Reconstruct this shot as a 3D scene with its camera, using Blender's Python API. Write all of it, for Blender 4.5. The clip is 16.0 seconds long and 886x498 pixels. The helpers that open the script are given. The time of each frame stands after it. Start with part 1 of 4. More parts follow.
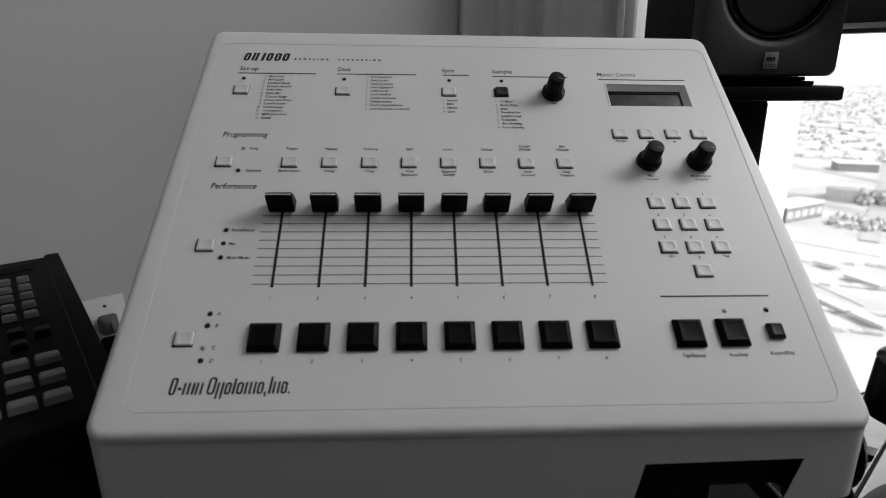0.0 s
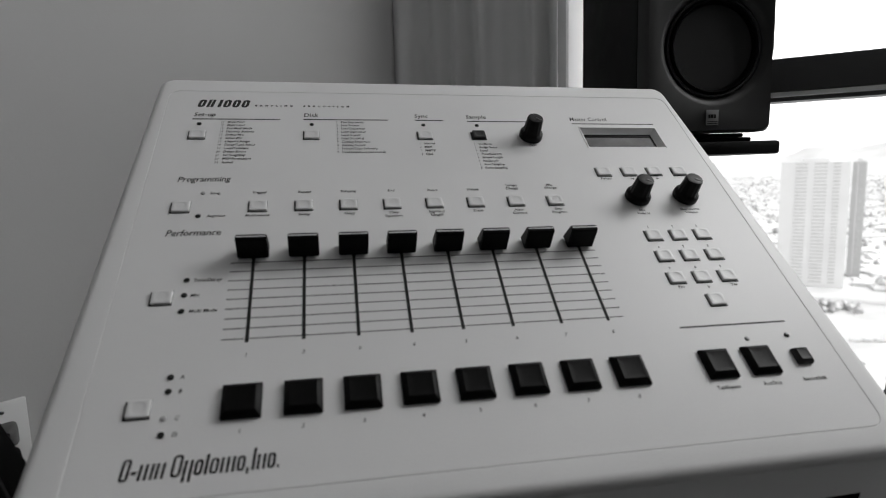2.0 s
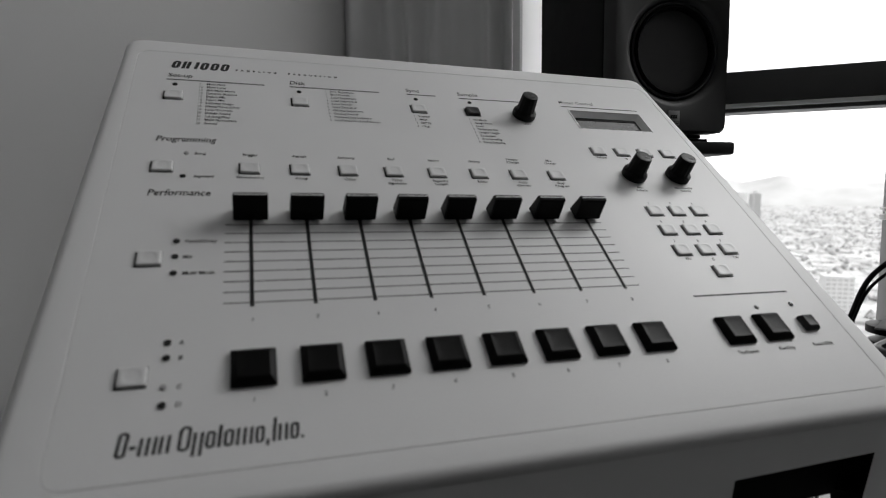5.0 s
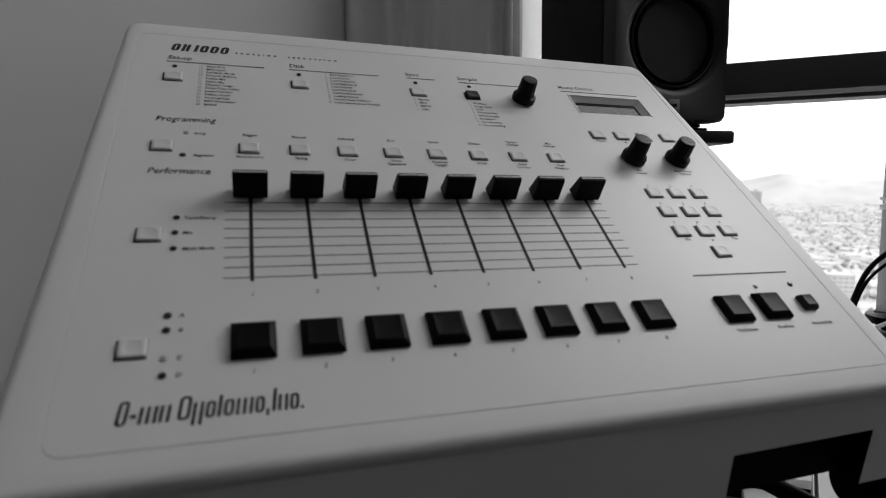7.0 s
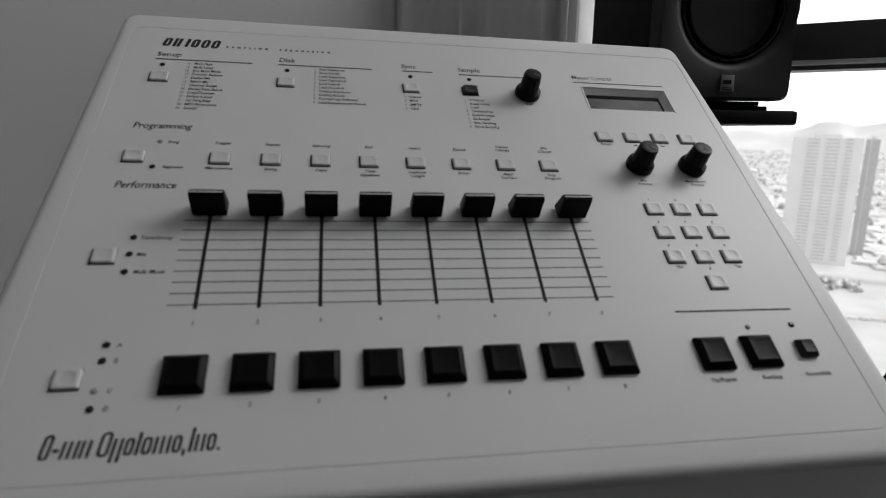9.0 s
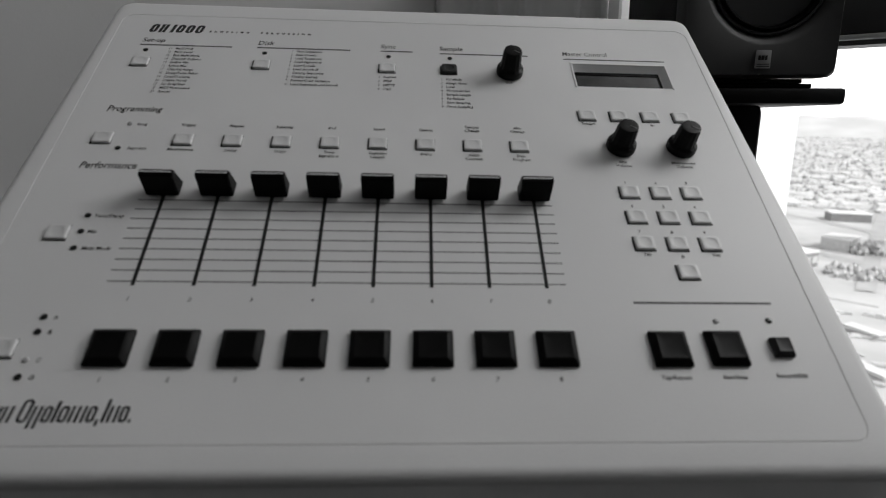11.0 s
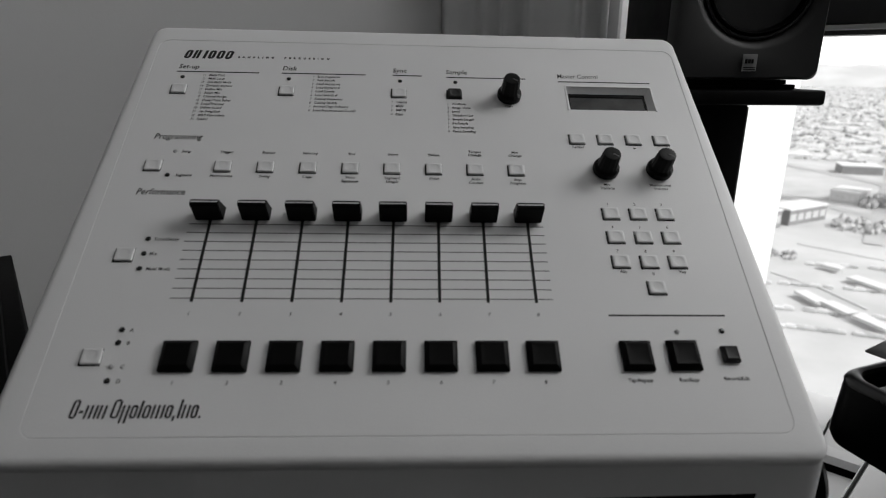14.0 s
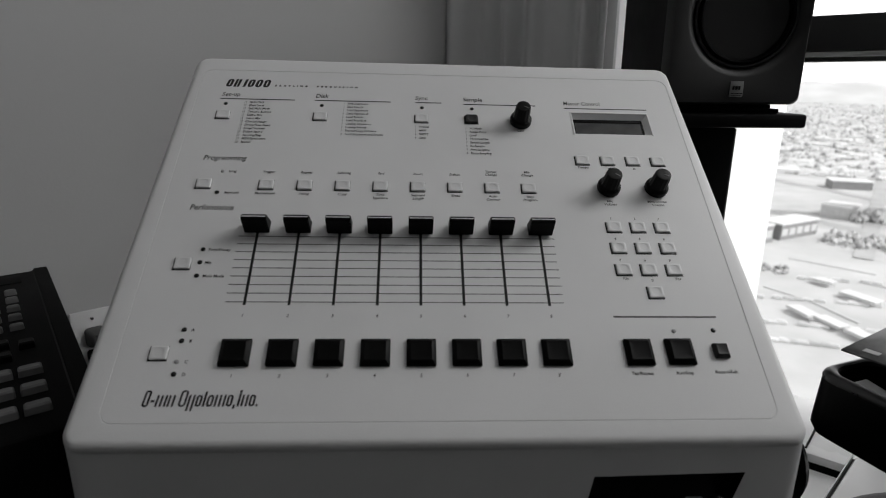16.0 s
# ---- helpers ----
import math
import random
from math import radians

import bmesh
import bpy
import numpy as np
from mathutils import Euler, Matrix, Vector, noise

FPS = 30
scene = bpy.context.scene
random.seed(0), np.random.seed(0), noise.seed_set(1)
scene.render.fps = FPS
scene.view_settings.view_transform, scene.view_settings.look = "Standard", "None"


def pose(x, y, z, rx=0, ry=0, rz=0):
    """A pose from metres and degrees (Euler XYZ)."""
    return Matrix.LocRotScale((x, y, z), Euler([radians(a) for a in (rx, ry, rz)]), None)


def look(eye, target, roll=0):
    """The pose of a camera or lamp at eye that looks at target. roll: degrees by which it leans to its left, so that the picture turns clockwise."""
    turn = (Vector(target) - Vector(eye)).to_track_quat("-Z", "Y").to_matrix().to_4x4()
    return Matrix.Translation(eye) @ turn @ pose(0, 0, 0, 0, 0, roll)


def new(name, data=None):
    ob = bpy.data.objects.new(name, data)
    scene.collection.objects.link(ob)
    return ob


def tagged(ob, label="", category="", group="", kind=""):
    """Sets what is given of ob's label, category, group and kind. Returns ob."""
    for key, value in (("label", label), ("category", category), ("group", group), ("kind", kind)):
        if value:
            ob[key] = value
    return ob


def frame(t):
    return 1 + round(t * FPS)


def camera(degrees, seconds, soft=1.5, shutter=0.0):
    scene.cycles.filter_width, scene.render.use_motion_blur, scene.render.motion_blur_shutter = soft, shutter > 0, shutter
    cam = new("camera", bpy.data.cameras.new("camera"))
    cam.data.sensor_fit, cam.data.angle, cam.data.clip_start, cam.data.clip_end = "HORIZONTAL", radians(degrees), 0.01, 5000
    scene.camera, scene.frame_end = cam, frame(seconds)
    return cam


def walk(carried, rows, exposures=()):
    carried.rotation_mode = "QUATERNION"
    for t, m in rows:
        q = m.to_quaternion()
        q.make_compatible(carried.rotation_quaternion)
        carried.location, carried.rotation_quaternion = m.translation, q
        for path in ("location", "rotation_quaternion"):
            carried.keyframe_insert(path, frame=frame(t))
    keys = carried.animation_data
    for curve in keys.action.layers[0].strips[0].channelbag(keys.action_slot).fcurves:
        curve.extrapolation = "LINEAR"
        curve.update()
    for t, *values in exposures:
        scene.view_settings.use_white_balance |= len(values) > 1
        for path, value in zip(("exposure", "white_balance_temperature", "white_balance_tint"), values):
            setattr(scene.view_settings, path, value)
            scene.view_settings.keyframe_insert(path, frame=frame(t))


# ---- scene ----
cam = camera(74.54, 16.0, soft=1.0)
cam.data.dof.use_dof, cam.data.dof.focus_distance, cam.data.dof.aperture_fstop = True, 0.5, 9.5
# seconds, place in metres, turn in degrees
ROWS = [
    (0, 0.0836, -0.3155, 1.1374, 72.84, 0.46, -2.75),
    (0.5, 0.0824, -0.3132, 1.1301, 77.29, 1.44, -4.33),
    (1, 0.0697, -0.3059, 1.1150, 79.66, 1.28, -5.34),
    (1.5, 0.0621, -0.2933, 1.1064, 81.26, 1.07, -8.43),
    (2, 0.0435, -0.2826, 1.0985, 82.17, 1.62, -10.85),
    (2.5, 0.0280, -0.2744, 1.0900, 82.31, 1.39, -13.15),
    (3, 0.0134, -0.2610, 1.0812, 83.43, 1.59, -15.24),
    (3.5, 0.0039, -0.2449, 1.0680, 83.43, 0.23, -16.43),
    (4, 0.0008, -0.2512, 1.0703, 83.77, 0.11, -17.38),
    (6.3, 0.0031, -0.2583, 1.0578, 84.74, 0.67, -18.26),
    (6.5, 0.0015, -0.2566, 1.0570, 84.18, 0.63, -18.24),
    (7, 0.0015, -0.2585, 1.0569, 84.25, 0.57, -18.07),
    (7.5, 0.0028, -0.2630, 1.0653, 83.90, -0.31, -17.76),
    (8, 0.0163, -0.2674, 1.0823, 81.69, -1.71, -15.82),
    (8.5, 0.0348, -0.2606, 1.0891, 79.75, -1.45, -12.80),
    (9, 0.0620, -0.2563, 1.0969, 78.33, -0.75, -10.15),
    (9.5, 0.0900, -0.2546, 1.0981, 76.35, -0.74, -8.56),
    (9.7, 0.1040, -0.2527, 1.1021, 75.22, -1.35, -6.86),
    (12, 0.1265, -0.2648, 1.0849, 78.79, 0.44, -2.12),
    (12.5, 0.1241, -0.2730, 1.0922, 78.36, 0.38, -2.18),
    (13, 0.1253, -0.2775, 1.1045, 74.85, 0.27, -2.65),
    (13.5, 0.1288, -0.2821, 1.1201, 72.73, 0.42, -2.61),
    (14, 0.1220, -0.2936, 1.1384, 72.71, -0.05, -2.37),
    (14.5, 0.1178, -0.3072, 1.1443, 73.34, -0.11, -2.62),
    (15, 0.1121, -0.3203, 1.1470, 73.55, -0.32, -2.60),
    (15.5, 0.1113, -0.3297, 1.1457, 74.32, 0.21, -2.89),
    (16, 0.1020, -0.3331, 1.1475, 74.14, -0.20, -2.93),
]
EXPOSURES = [(0.0, 2.1), (1.0, 2.1), (3.0, 2.08), (4.0, 1.98), (6.5, 1.82), (16.0, 1.8)]
walk(cam, [(t, pose(x, y, z, rx, ry, rz)) for t, x, y, z, rx, ry, rz in ROWS], EXPOSURES)

# ---- light ----
SKY, SUN, SUN_AZ, SUN_EL = 0.125, 0.8, 127.0, 46.0
WINDOW_WATTS = 3.8
world = bpy.data.worlds.new("daylight")
scene.world = world
world.use_nodes = True
wn, wl = world.node_tree.nodes, world.node_tree.links
sky = wn.new("ShaderNodeTexSky")
sky.sky_type, sky.sun_disc = "NISHITA", False
sky.sun_elevation, sky.sun_rotation = radians(SUN_EL), radians(SUN_AZ)
grey = wn.new("ShaderNodeRGBToBW")
wl.new(sky.outputs["Color"], grey.inputs["Color"])
wl.new(grey.outputs["Val"], wn["Background"].inputs["Color"])
wn["Background"].inputs["Strength"].default_value = SKY
sun_data = bpy.data.lights.new("sun", "SUN")
sun_data.energy, sun_data.angle, sun_data.color = SUN, radians(10), (1.0, 1.0, 1.0)
sun = new("sun", sun_data)
_a, _e = radians(SUN_AZ), radians(SUN_EL)
sun.matrix_world = look((math.sin(_a) * math.cos(_e) * 20, math.cos(_a) * math.cos(_e) * 20, 20 * math.sin(_e)), (0, 0, 0))


# ---- materials: all in shades of grey, as black-and-white film shows them ----
def material(name, base, rough=0.5, vary=0.08, scale=40.0, bump=0.0, bump_scale=400.0, metal=0.0, spec=0.5, coat=0.0, island=0.0):
    """A grey surface with blotches at one scale and fine relief at another."""
    m = bpy.data.materials.new(name)
    m.use_nodes = True
    n, l = m.node_tree.nodes, m.node_tree.links
    b = n["Principled BSDF"]
    b.inputs["Roughness"].default_value = rough
    b.inputs["Metallic"].default_value = metal
    b.inputs["Specular IOR Level"].default_value = spec
    b.inputs["Coat Weight"].default_value = coat
    co = n.new("ShaderNodeTexCoord")
    big = n.new("ShaderNodeTexNoise")
    big.inputs["Scale"].default_value, big.inputs["Detail"].default_value = scale, 5.0
    l.new(co.outputs["Object"], big.inputs["Vector"])
    ramp = n.new("ShaderNodeMapRange")
    ramp.inputs["From Min"].default_value, ramp.inputs["From Max"].default_value = 0.3, 0.7
    ramp.inputs["To Min"].default_value, ramp.inputs["To Max"].default_value = base * (1 - vary), base * (1 + vary)
    l.new(big.outputs["Fac"], ramp.inputs["Value"])
    out = ramp.outputs["Result"]
    if island:
        geo = n.new("ShaderNodeNewGeometry")
        span = n.new("ShaderNodeMapRange")
        span.inputs["To Min"].default_value, span.inputs["To Max"].default_value = 1 - island, 1 + island
        l.new(geo.outputs["Random Per Island"], span.inputs["Value"])
        mul = n.new("ShaderNodeMath")
        mul.operation = "MULTIPLY"
        l.new(out, mul.inputs[0])
        l.new(span.outputs["Result"], mul.inputs[1])
        out = mul.outputs["Value"]
    l.new(out, b.inputs["Base Color"])
    rr = n.new("ShaderNodeMapRange")
    rr.inputs["To Min"].default_value, rr.inputs["To Max"].default_value = max(rough - 0.08, 0.02), min(rough + 0.08, 1)
    l.new(big.outputs["Fac"], rr.inputs["Value"])
    l.new(rr.outputs["Result"], b.inputs["Roughness"])
    if bump:
        fine = n.new("ShaderNodeTexNoise")
        fine.inputs["Scale"].default_value, fine.inputs["Detail"].default_value = bump_scale, 3.0
        l.new(co.outputs["Object"], fine.inputs["Vector"])
        bp = n.new("ShaderNodeBump")
        bp.inputs["Strength"].default_value, bp.inputs["Distance"].default_value = bump, 0.001
        l.new(fine.outputs["Fac"], bp.inputs["Height"])
        l.new(bp.outputs["Normal"], b.inputs["Normal"])
    return m


CASE = material("cream_enamel", 0.72, 0.42, 0.03, 9.0, 0.06, 900.0)
KEY = material("pale_key_plastic", 0.69, 0.4, 0.04, 60.0, 0.05, 900.0)
INK = material("black_print", 0.008, 0.6, 0.15, 300.0)
FAINT_INK = material("grey_print", 0.10, 0.6, 0.15, 300.0)
BLACK = material("black_plastic", 0.002, 0.42, 0.2, 120.0, 0.12, 1200.0, spec=0.08)
PAD = material("black_rubber_pad", 0.002, 0.42, 0.25, 150.0, 0.1, 1500.0, spec=0.1)
KNOB = material("black_knob_plastic", 0.002, 0.36, 0.2, 160.0, 0.08, 1500.0, spec=0.14)
DARK_KEY = material("dark_grey_key", 0.03, 0.5, 0.1, 100.0, spec=0.2)
# Near-black of joints and slots, also painted as shade by keys and sill.
WELL = material("gap_and_shade", 0.01, 0.8, 0.1, 60.0)
WHITE_LINE = material("white_line", 0.7, 0.5, 0.03, 50.0)
LCD_GLASS = material("grey_display", 0.05, 0.2, 0.3, 60.0, coat=0.2)
LCD_RIM = material("dark_display_rim", 0.004, 0.65, 0.1, 60.0, spec=0.1)
LED = material("dark_led_dome", 0.015, 0.2, 0.1, 100.0)
# Pale domes: a lit lamp's brightness is put into the colour.
LED_PALE = material("pale_led_dome", 0.4, 0.2, 0.1, 100.0)
WALL = material("painted_wall", 0.46, 0.85, 0.03, 2.2, 0.12, 260.0)
CEILING = material("pale_ceiling", 0.62, 0.9, 0.03, 1.5)
FLOOR = material("grey_carpet", 0.10, 0.95, 0.12, 30.0, 0.4, 500.0)
# Darker grey for unseen walls, set to cut light bounced into the room.
DIM_WALL = material("bounce_dimming_wall", 0.22, 0.85, 0.05, 2.2, 0.12, 260.0)
CURTAIN = material("grey_curtain_cloth", 0.74, 0.85, 0.06, 7.0, 0.25, 900.0)
FRAME_WHITE = material("white_window_paint", 0.78, 0.45, 0.03, 6.0, 0.05, 200.0)
SILL_WHITE = material("white_gloss_sill", 0.88, 0.25, 0.02, 6.0, 0.03, 200.0)
FRAME_DARK = material("dark_window_metal", 0.05, 0.45, 0.1, 14.0, 0.05, 500.0)
BEAD = material("pale_aluminium", 0.75, 0.35, 0.04, 30.0, metal=0.3)
SPEAKER_GREY = material("charcoal_speaker_plastic", 0.017, 0.5, 0.08, 30.0, 0.12, 1500.0, spec=0.35)
SPEAKER_BOX = material("black_speaker_vinyl", 0.004, 0.6, 0.2, 50.0, 0.2, 900.0, spec=0.2)
RUBBER = material("black_rubber", 0.0015, 0.35, 0.2, 80.0, spec=0.06)
CONE = material("black_coated_cone", 0.006, 0.3, 0.12, 60.0, 0.1, 700.0, spec=0.4)
DUST_CAP = material("grey_dust_cap", 0.02, 0.3, 0.12, 60.0, spec=0.5)
BADGE = material("silver_badge", 0.2, 0.45, 0.05, 80.0)
STEEL = material("black_powder_steel", 0.003, 0.5, 0.15, 50.0, 0.1, 900.0, spec=0.1)
DESK = material("white_laminate", 0.72, 0.4, 0.03, 5.0, 0.04, 300.0)
DECK = material("brushed_grey_metal", 0.27, 0.35, 0.05, 30.0, metal=0.7)
CHROME = material("bright_steel", 0.7, 0.2, 0.03, 40.0, metal=1.0)
SAMPLER = material("dark_grey_sampler_body", 0.004, 0.6, 0.1, 20.0, 0.12, 1000.0, spec=0.05)
SAMPLER_KEY = material("grey_sampler_key", 0.13, 0.45, 0.06, 60.0)
PLATE = material("ivory_plastic", 0.68, 0.35, 0.03, 20.0)
CABLE = material("black_cable", 0.004, 0.7, 0.15, 60.0, spec=0.1)
PRINTED = material("printed_sleeve", 0.035, 0.35, 0.9, 55.0, coat=0.15)
SLEEVE_PALE = material("pale_print", 0.35, 0.4, 0.1, 40.0)
# City surfaces paled and low in contrast: haze put into their base colours.
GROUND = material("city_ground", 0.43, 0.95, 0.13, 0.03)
ASPHALT = material("haze_paled_asphalt", 0.34, 0.95, 0.12, 0.05)
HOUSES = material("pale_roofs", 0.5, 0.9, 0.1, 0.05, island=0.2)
TREES = material("haze_paled_leaves", 0.36, 0.95, 0.2, 0.2, island=0.25)
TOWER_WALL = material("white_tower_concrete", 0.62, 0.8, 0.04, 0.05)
TOWER_DARK = material("haze_paled_glass", 0.42, 0.3, 0.15, 0.3)
HILL = material("haze_paled_hills", 0.47, 1.0, 0.12, 0.004)


# ---- mesh helpers ----
def finish(name, bm, mat, parent=None, label="", smooth=False):
    me = bpy.data.meshes.new(name)
    bmesh.ops.recalc_face_normals(bm, faces=bm.faces)
    bm.to_mesh(me)
    bm.free()
    if mat:
        me.materials.append(mat)
    if smooth:
        me.shade_smooth()
        me.set_sharp_from_angle(angle=radians(38))
    ob = new(name, me)
    if parent:
        ob.parent = parent
    if label:
        tagged(ob, label)
    return ob


def part(name, bm, mat, parent, label="", smooth=True):
    return finish(name, bm, mat, parent, label, smooth)


def shared(name, me, parent, m):
    ob = new(name, me)
    ob.parent = parent
    ob.matrix_basis = m
    return ob


def empty(name, m, label, category, group=""):
    ob = new(name)
    ob.matrix_world = m
    return tagged(ob, label, category, group)


def add_box(bm, x0, x1, y0, y1, z0, z1, bevel=0.0, m=None, seg=2):
    g = bmesh.ops.create_cube(bm, size=1.0)
    vs = g["verts"]
    for v in vs:
        v.co = Vector(((x0 + x1) / 2 + v.co.x * (x1 - x0), (y0 + y1) / 2 + v.co.y * (y1 - y0), (z0 + z1) / 2 + v.co.z * (z1 - z0)))
    if bevel:
        es = list({e for v in vs for e in v.link_edges})
        r = bmesh.ops.bevel(bm, geom=es, offset=bevel, segments=seg, affect="EDGES", profile=0.5)
        vs = list({v for f in r["faces"] for v in f.verts} | {v for v in vs if v.is_valid})
    if m is not None:
        bmesh.ops.transform(bm, matrix=m, verts=[v for v in vs if v.is_valid])
    return vs


def box(x0, x1, y0, y1, z0, z1, bevel=0.0, m=None, seg=2):
    bm = bmesh.new()
    add_box(bm, x0, x1, y0, y1, z0, z1, bevel, m, seg)
    return bm


def rounded(x0, x1, y0, y1, r, n=5):
    """Points of a rectangle with round corners, counter-clockwise."""
    out = []
    for cx, cy, a in ((x1 - r, y0 + r, -90), (x1 - r, y1 - r, 0), (x0 + r, y1 - r, 90), (x0 + r, y0 + r, 180)):
        for k in range(n + 1):
            t = radians(a + 90 * k / n)
            out.append((cx + r * math.cos(t), cy + r * math.sin(t)))
    return out


def loft(bm, loops, cap_first=True, cap_last=True):
    rings = [[bm.verts.new(p) for p in loop] for loop in loops]
    for a, b in zip(rings, rings[1:]):
        for k in range(len(a)):
            bm.faces.new((a[k], a[(k + 1) % len(a)], b[(k + 1) % len(a)], b[k]))
    if cap_first:
        bm.faces.new(rings[0])
    if cap_last:
        bm.faces.new(rings[-1])
    return rings


def lathe(bm, profile, n=32, wobble=None):
    """Turns (radius, height) about z."""
    loops = []
    for i, (r, z) in enumerate(profile):
        loops.append([(r * (wobble(i, k) if wobble else 1) * math.cos(math.tau * k / n), r * (wobble(i, k) if wobble else 1) * math.sin(math.tau * k / n), z) for k in range(n)])
    loft(bm, loops, True, True)


def tube(bm, points, r, n=8):
    pts = [Vector(p) for p in points]
    rings = []
    for i, p in enumerate(pts):
        d = (pts[min(i + 1, len(pts) - 1)] - pts[max(i - 1, 0)]).normalized()
        q = d.to_track_quat("Z", "Y")
        rings.append([p + q @ Vector((r * math.cos(math.tau * k / n), r * math.sin(math.tau * k / n), 0)) for k in range(n)])
    loft(bm, rings)


def curve_points(ctrl, n=24):
    """A smooth line through control points."""
    c = [Vector(p) for p in ctrl]
    c = [c[0] * 2 - c[1]] + c + [c[-1] * 2 - c[-2]]
    out = []
    for i in range(1, len(c) - 2):
        for k in range(n):
            t = k / n
            a, b, d, e = c[i - 1], c[i], c[i + 1], c[i + 2]
            out.append(0.5 * (2 * b + (d - a) * t + (2 * a - 5 * b + 4 * d - e) * t * t + (3 * b - a - 3 * d + e) * t ** 3))
    out.append(c[-2])
    return out


def lettering(name, text, x, y, z, size, mat, parent, align="LEFT", shear=0.0, squeeze=1.0, spacing=1.0, bold=0.0):
    """Flat printed words in the parent's xy plane."""
    cu = bpy.data.curves.new(name, "FONT")
    cu.body, cu.size, cu.align_x, cu.shear, cu.space_character, cu.offset, cu.resolution_u = text, size, align, shear, spacing, bold, 2
    tmp = new("tmp", cu)
    me = bpy.data.meshes.new_from_object(tmp.evaluated_get(bpy.context.evaluated_depsgraph_get()))
    bpy.data.objects.remove(tmp)
    bpy.data.curves.remove(cu)
    me.name = name
    me.materials.clear()
    me.materials.append(mat)
    ob = new(name, me)
    ob.parent = parent
    ob.matrix_basis = Matrix.Translation((x, y, z)) @ Matrix.Diagonal((squeeze, 1, 1, 1))
    return ob


# ---- room ----
Z0 = 1.02
CM = 0.01
PANEL = Matrix(((0.99980, 0.01299, 0.01521, 0), (0, 0.76034, -0.64953, 0), (-0.02, 0.6494, 0.76018, Z0), (0, 0, 0, 1)))
UP = Vector((-0.02, 0.6494, 0.76018))


def along(az):
    return Vector((math.sin(radians(az)), math.cos(radians(az)), 0))


WIN_AZ, WALL_AZ = 130.0, 52.5
WIN_P = Vector((0.42, 0.63, 0))
SILL_Z, HEAD_Z, TOP_Z = 0.70, 2.55, 2.7
# frame of the window wall: x along it (towards the front), y out of the room
WINDOW = Matrix.Translation(WIN_P) @ Matrix.Rotation(radians(90 - WIN_AZ), 4, "Z")
CORNER_X = -0.27
corner = WINDOW @ Vector((CORNER_X, 0, 0))
# frame of the plain wall: x along it towards the corner, y out of the room
WALLM = Matrix.Translation(corner) @ Matrix.Rotation(radians(90 - WALL_AZ), 4, "Z")
tagged(finish("wall_north", box(-2.9, 0.12, 0.0, 0.15, 0, TOP_Z, 0, WALLM), WALL), "smooth plain painted wall beside the curtain", "wall", kind="structure")
# window wall: pier behind the curtain, parapet under the sill, lintel, far pier
W_END = 1.3
tagged(finish("wall_east", box(CORNER_X + 0.03, 0.0065, 0.002, 0.17, 0, TOP_Z, 0, WINDOW), WALL), "short wall pier behind the curtain", "wall", kind="structure")
tagged(finish("wall_parapet", box(-0.02, W_END, 0.0155, 0.03, 0, SILL_Z - 0.05, 0, WINDOW), WALL), "low wall under the window sill", "wall", kind="structure")
tagged(finish("wall_lintel", box(-0.02, W_END, 0.02, 0.17, HEAD_Z, TOP_Z, 0, WINDOW), WALL), "wall strip over the window", "wall", kind="structure")
far = WINDOW @ Vector((3.4, 0, 0))
tagged(finish("wall_pier", box(W_END, 3.6, 0.0, 0.17, 0, TOP_Z, 0, WINDOW), WALL), "plain wall beyond the window", "wall", kind="structure")
end = WALLM @ Vector((-2.9, 0, 0))
back = end + (far - corner)


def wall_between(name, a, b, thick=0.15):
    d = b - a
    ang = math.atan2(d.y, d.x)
    return tagged(finish(name, box(0, d.length, -thick, 0, 0, TOP_Z, 0, Matrix.Translation(a) @ Matrix.Rotation(ang, 4, "Z")), DIM_WALL), "unseen wall closing the room, greyed to cut bounced light", "wall", kind="structure")


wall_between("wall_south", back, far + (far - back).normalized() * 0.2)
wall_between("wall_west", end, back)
mid = (corner + back) / 2
footprint = (corner + Vector((-0.02, 0.1, 0)), far + Vector((0.1, 0.0, 0)), back + Vector((0.1, -0.1, 0)), end + Vector((-0.1, 0, 0)))
for name_, z0, z1, mat_, label_ in (("floor", -0.1, 0.0, FLOOR, "dark grey carpeted floor"), ("ceiling", TOP_Z, TOP_Z + 0.2, CEILING, "plain pale ceiling")):
    bm = bmesh.new()
    loft(bm, [[(p.x, p.y, z) for p in footprint] for z in (z0, z1)])
    tagged(finish(name_, bm, mat_), label_, name_, kind="structure")

# ---- window ----
window = empty("window_1", WINDOW, "wide window with dark rail and white jamb over the city", "window")
tagged(window, kind="structure")
bm = bmesh.new()
loft(bm, [[(x, y, z) for x, y in ((0.0068, -0.008), (0.011, -0.008), (0.052, 0.05), (0.052, 0.075), (0.0068, 0.075))] for z in (SILL_Z, HEAD_Z - 0.05)])
part("jamb", bm, SILL_WHITE, window, "white painted side jamb")
part("rail", box(0.16, W_END, 0.0, 0.05, 1.19, 1.2345, 0.002), FRAME_DARK, window, "dark metal cross rail")
part("rail_bead", box(0.16, W_END, -0.004, 0.046, 1.183, 1.1888, 0.001), BEAD, window, "bright bead under the rail")
part("rail_gasket", box(0.16, W_END, 0.002, 0.04, 1.177, 1.1825), FRAME_DARK, window)
part("head", box(0.0, W_END, 0.0, 0.06, HEAD_Z - 0.05, HEAD_Z, 0.002), FRAME_DARK, window)
MULLION_X = 0.52
part("mullion", box(MULLION_X, MULLION_X + 0.05, -0.002, 0.055, SILL_Z, HEAD_Z - 0.05, 0.002), FRAME_DARK, window, "dark upright mullion")
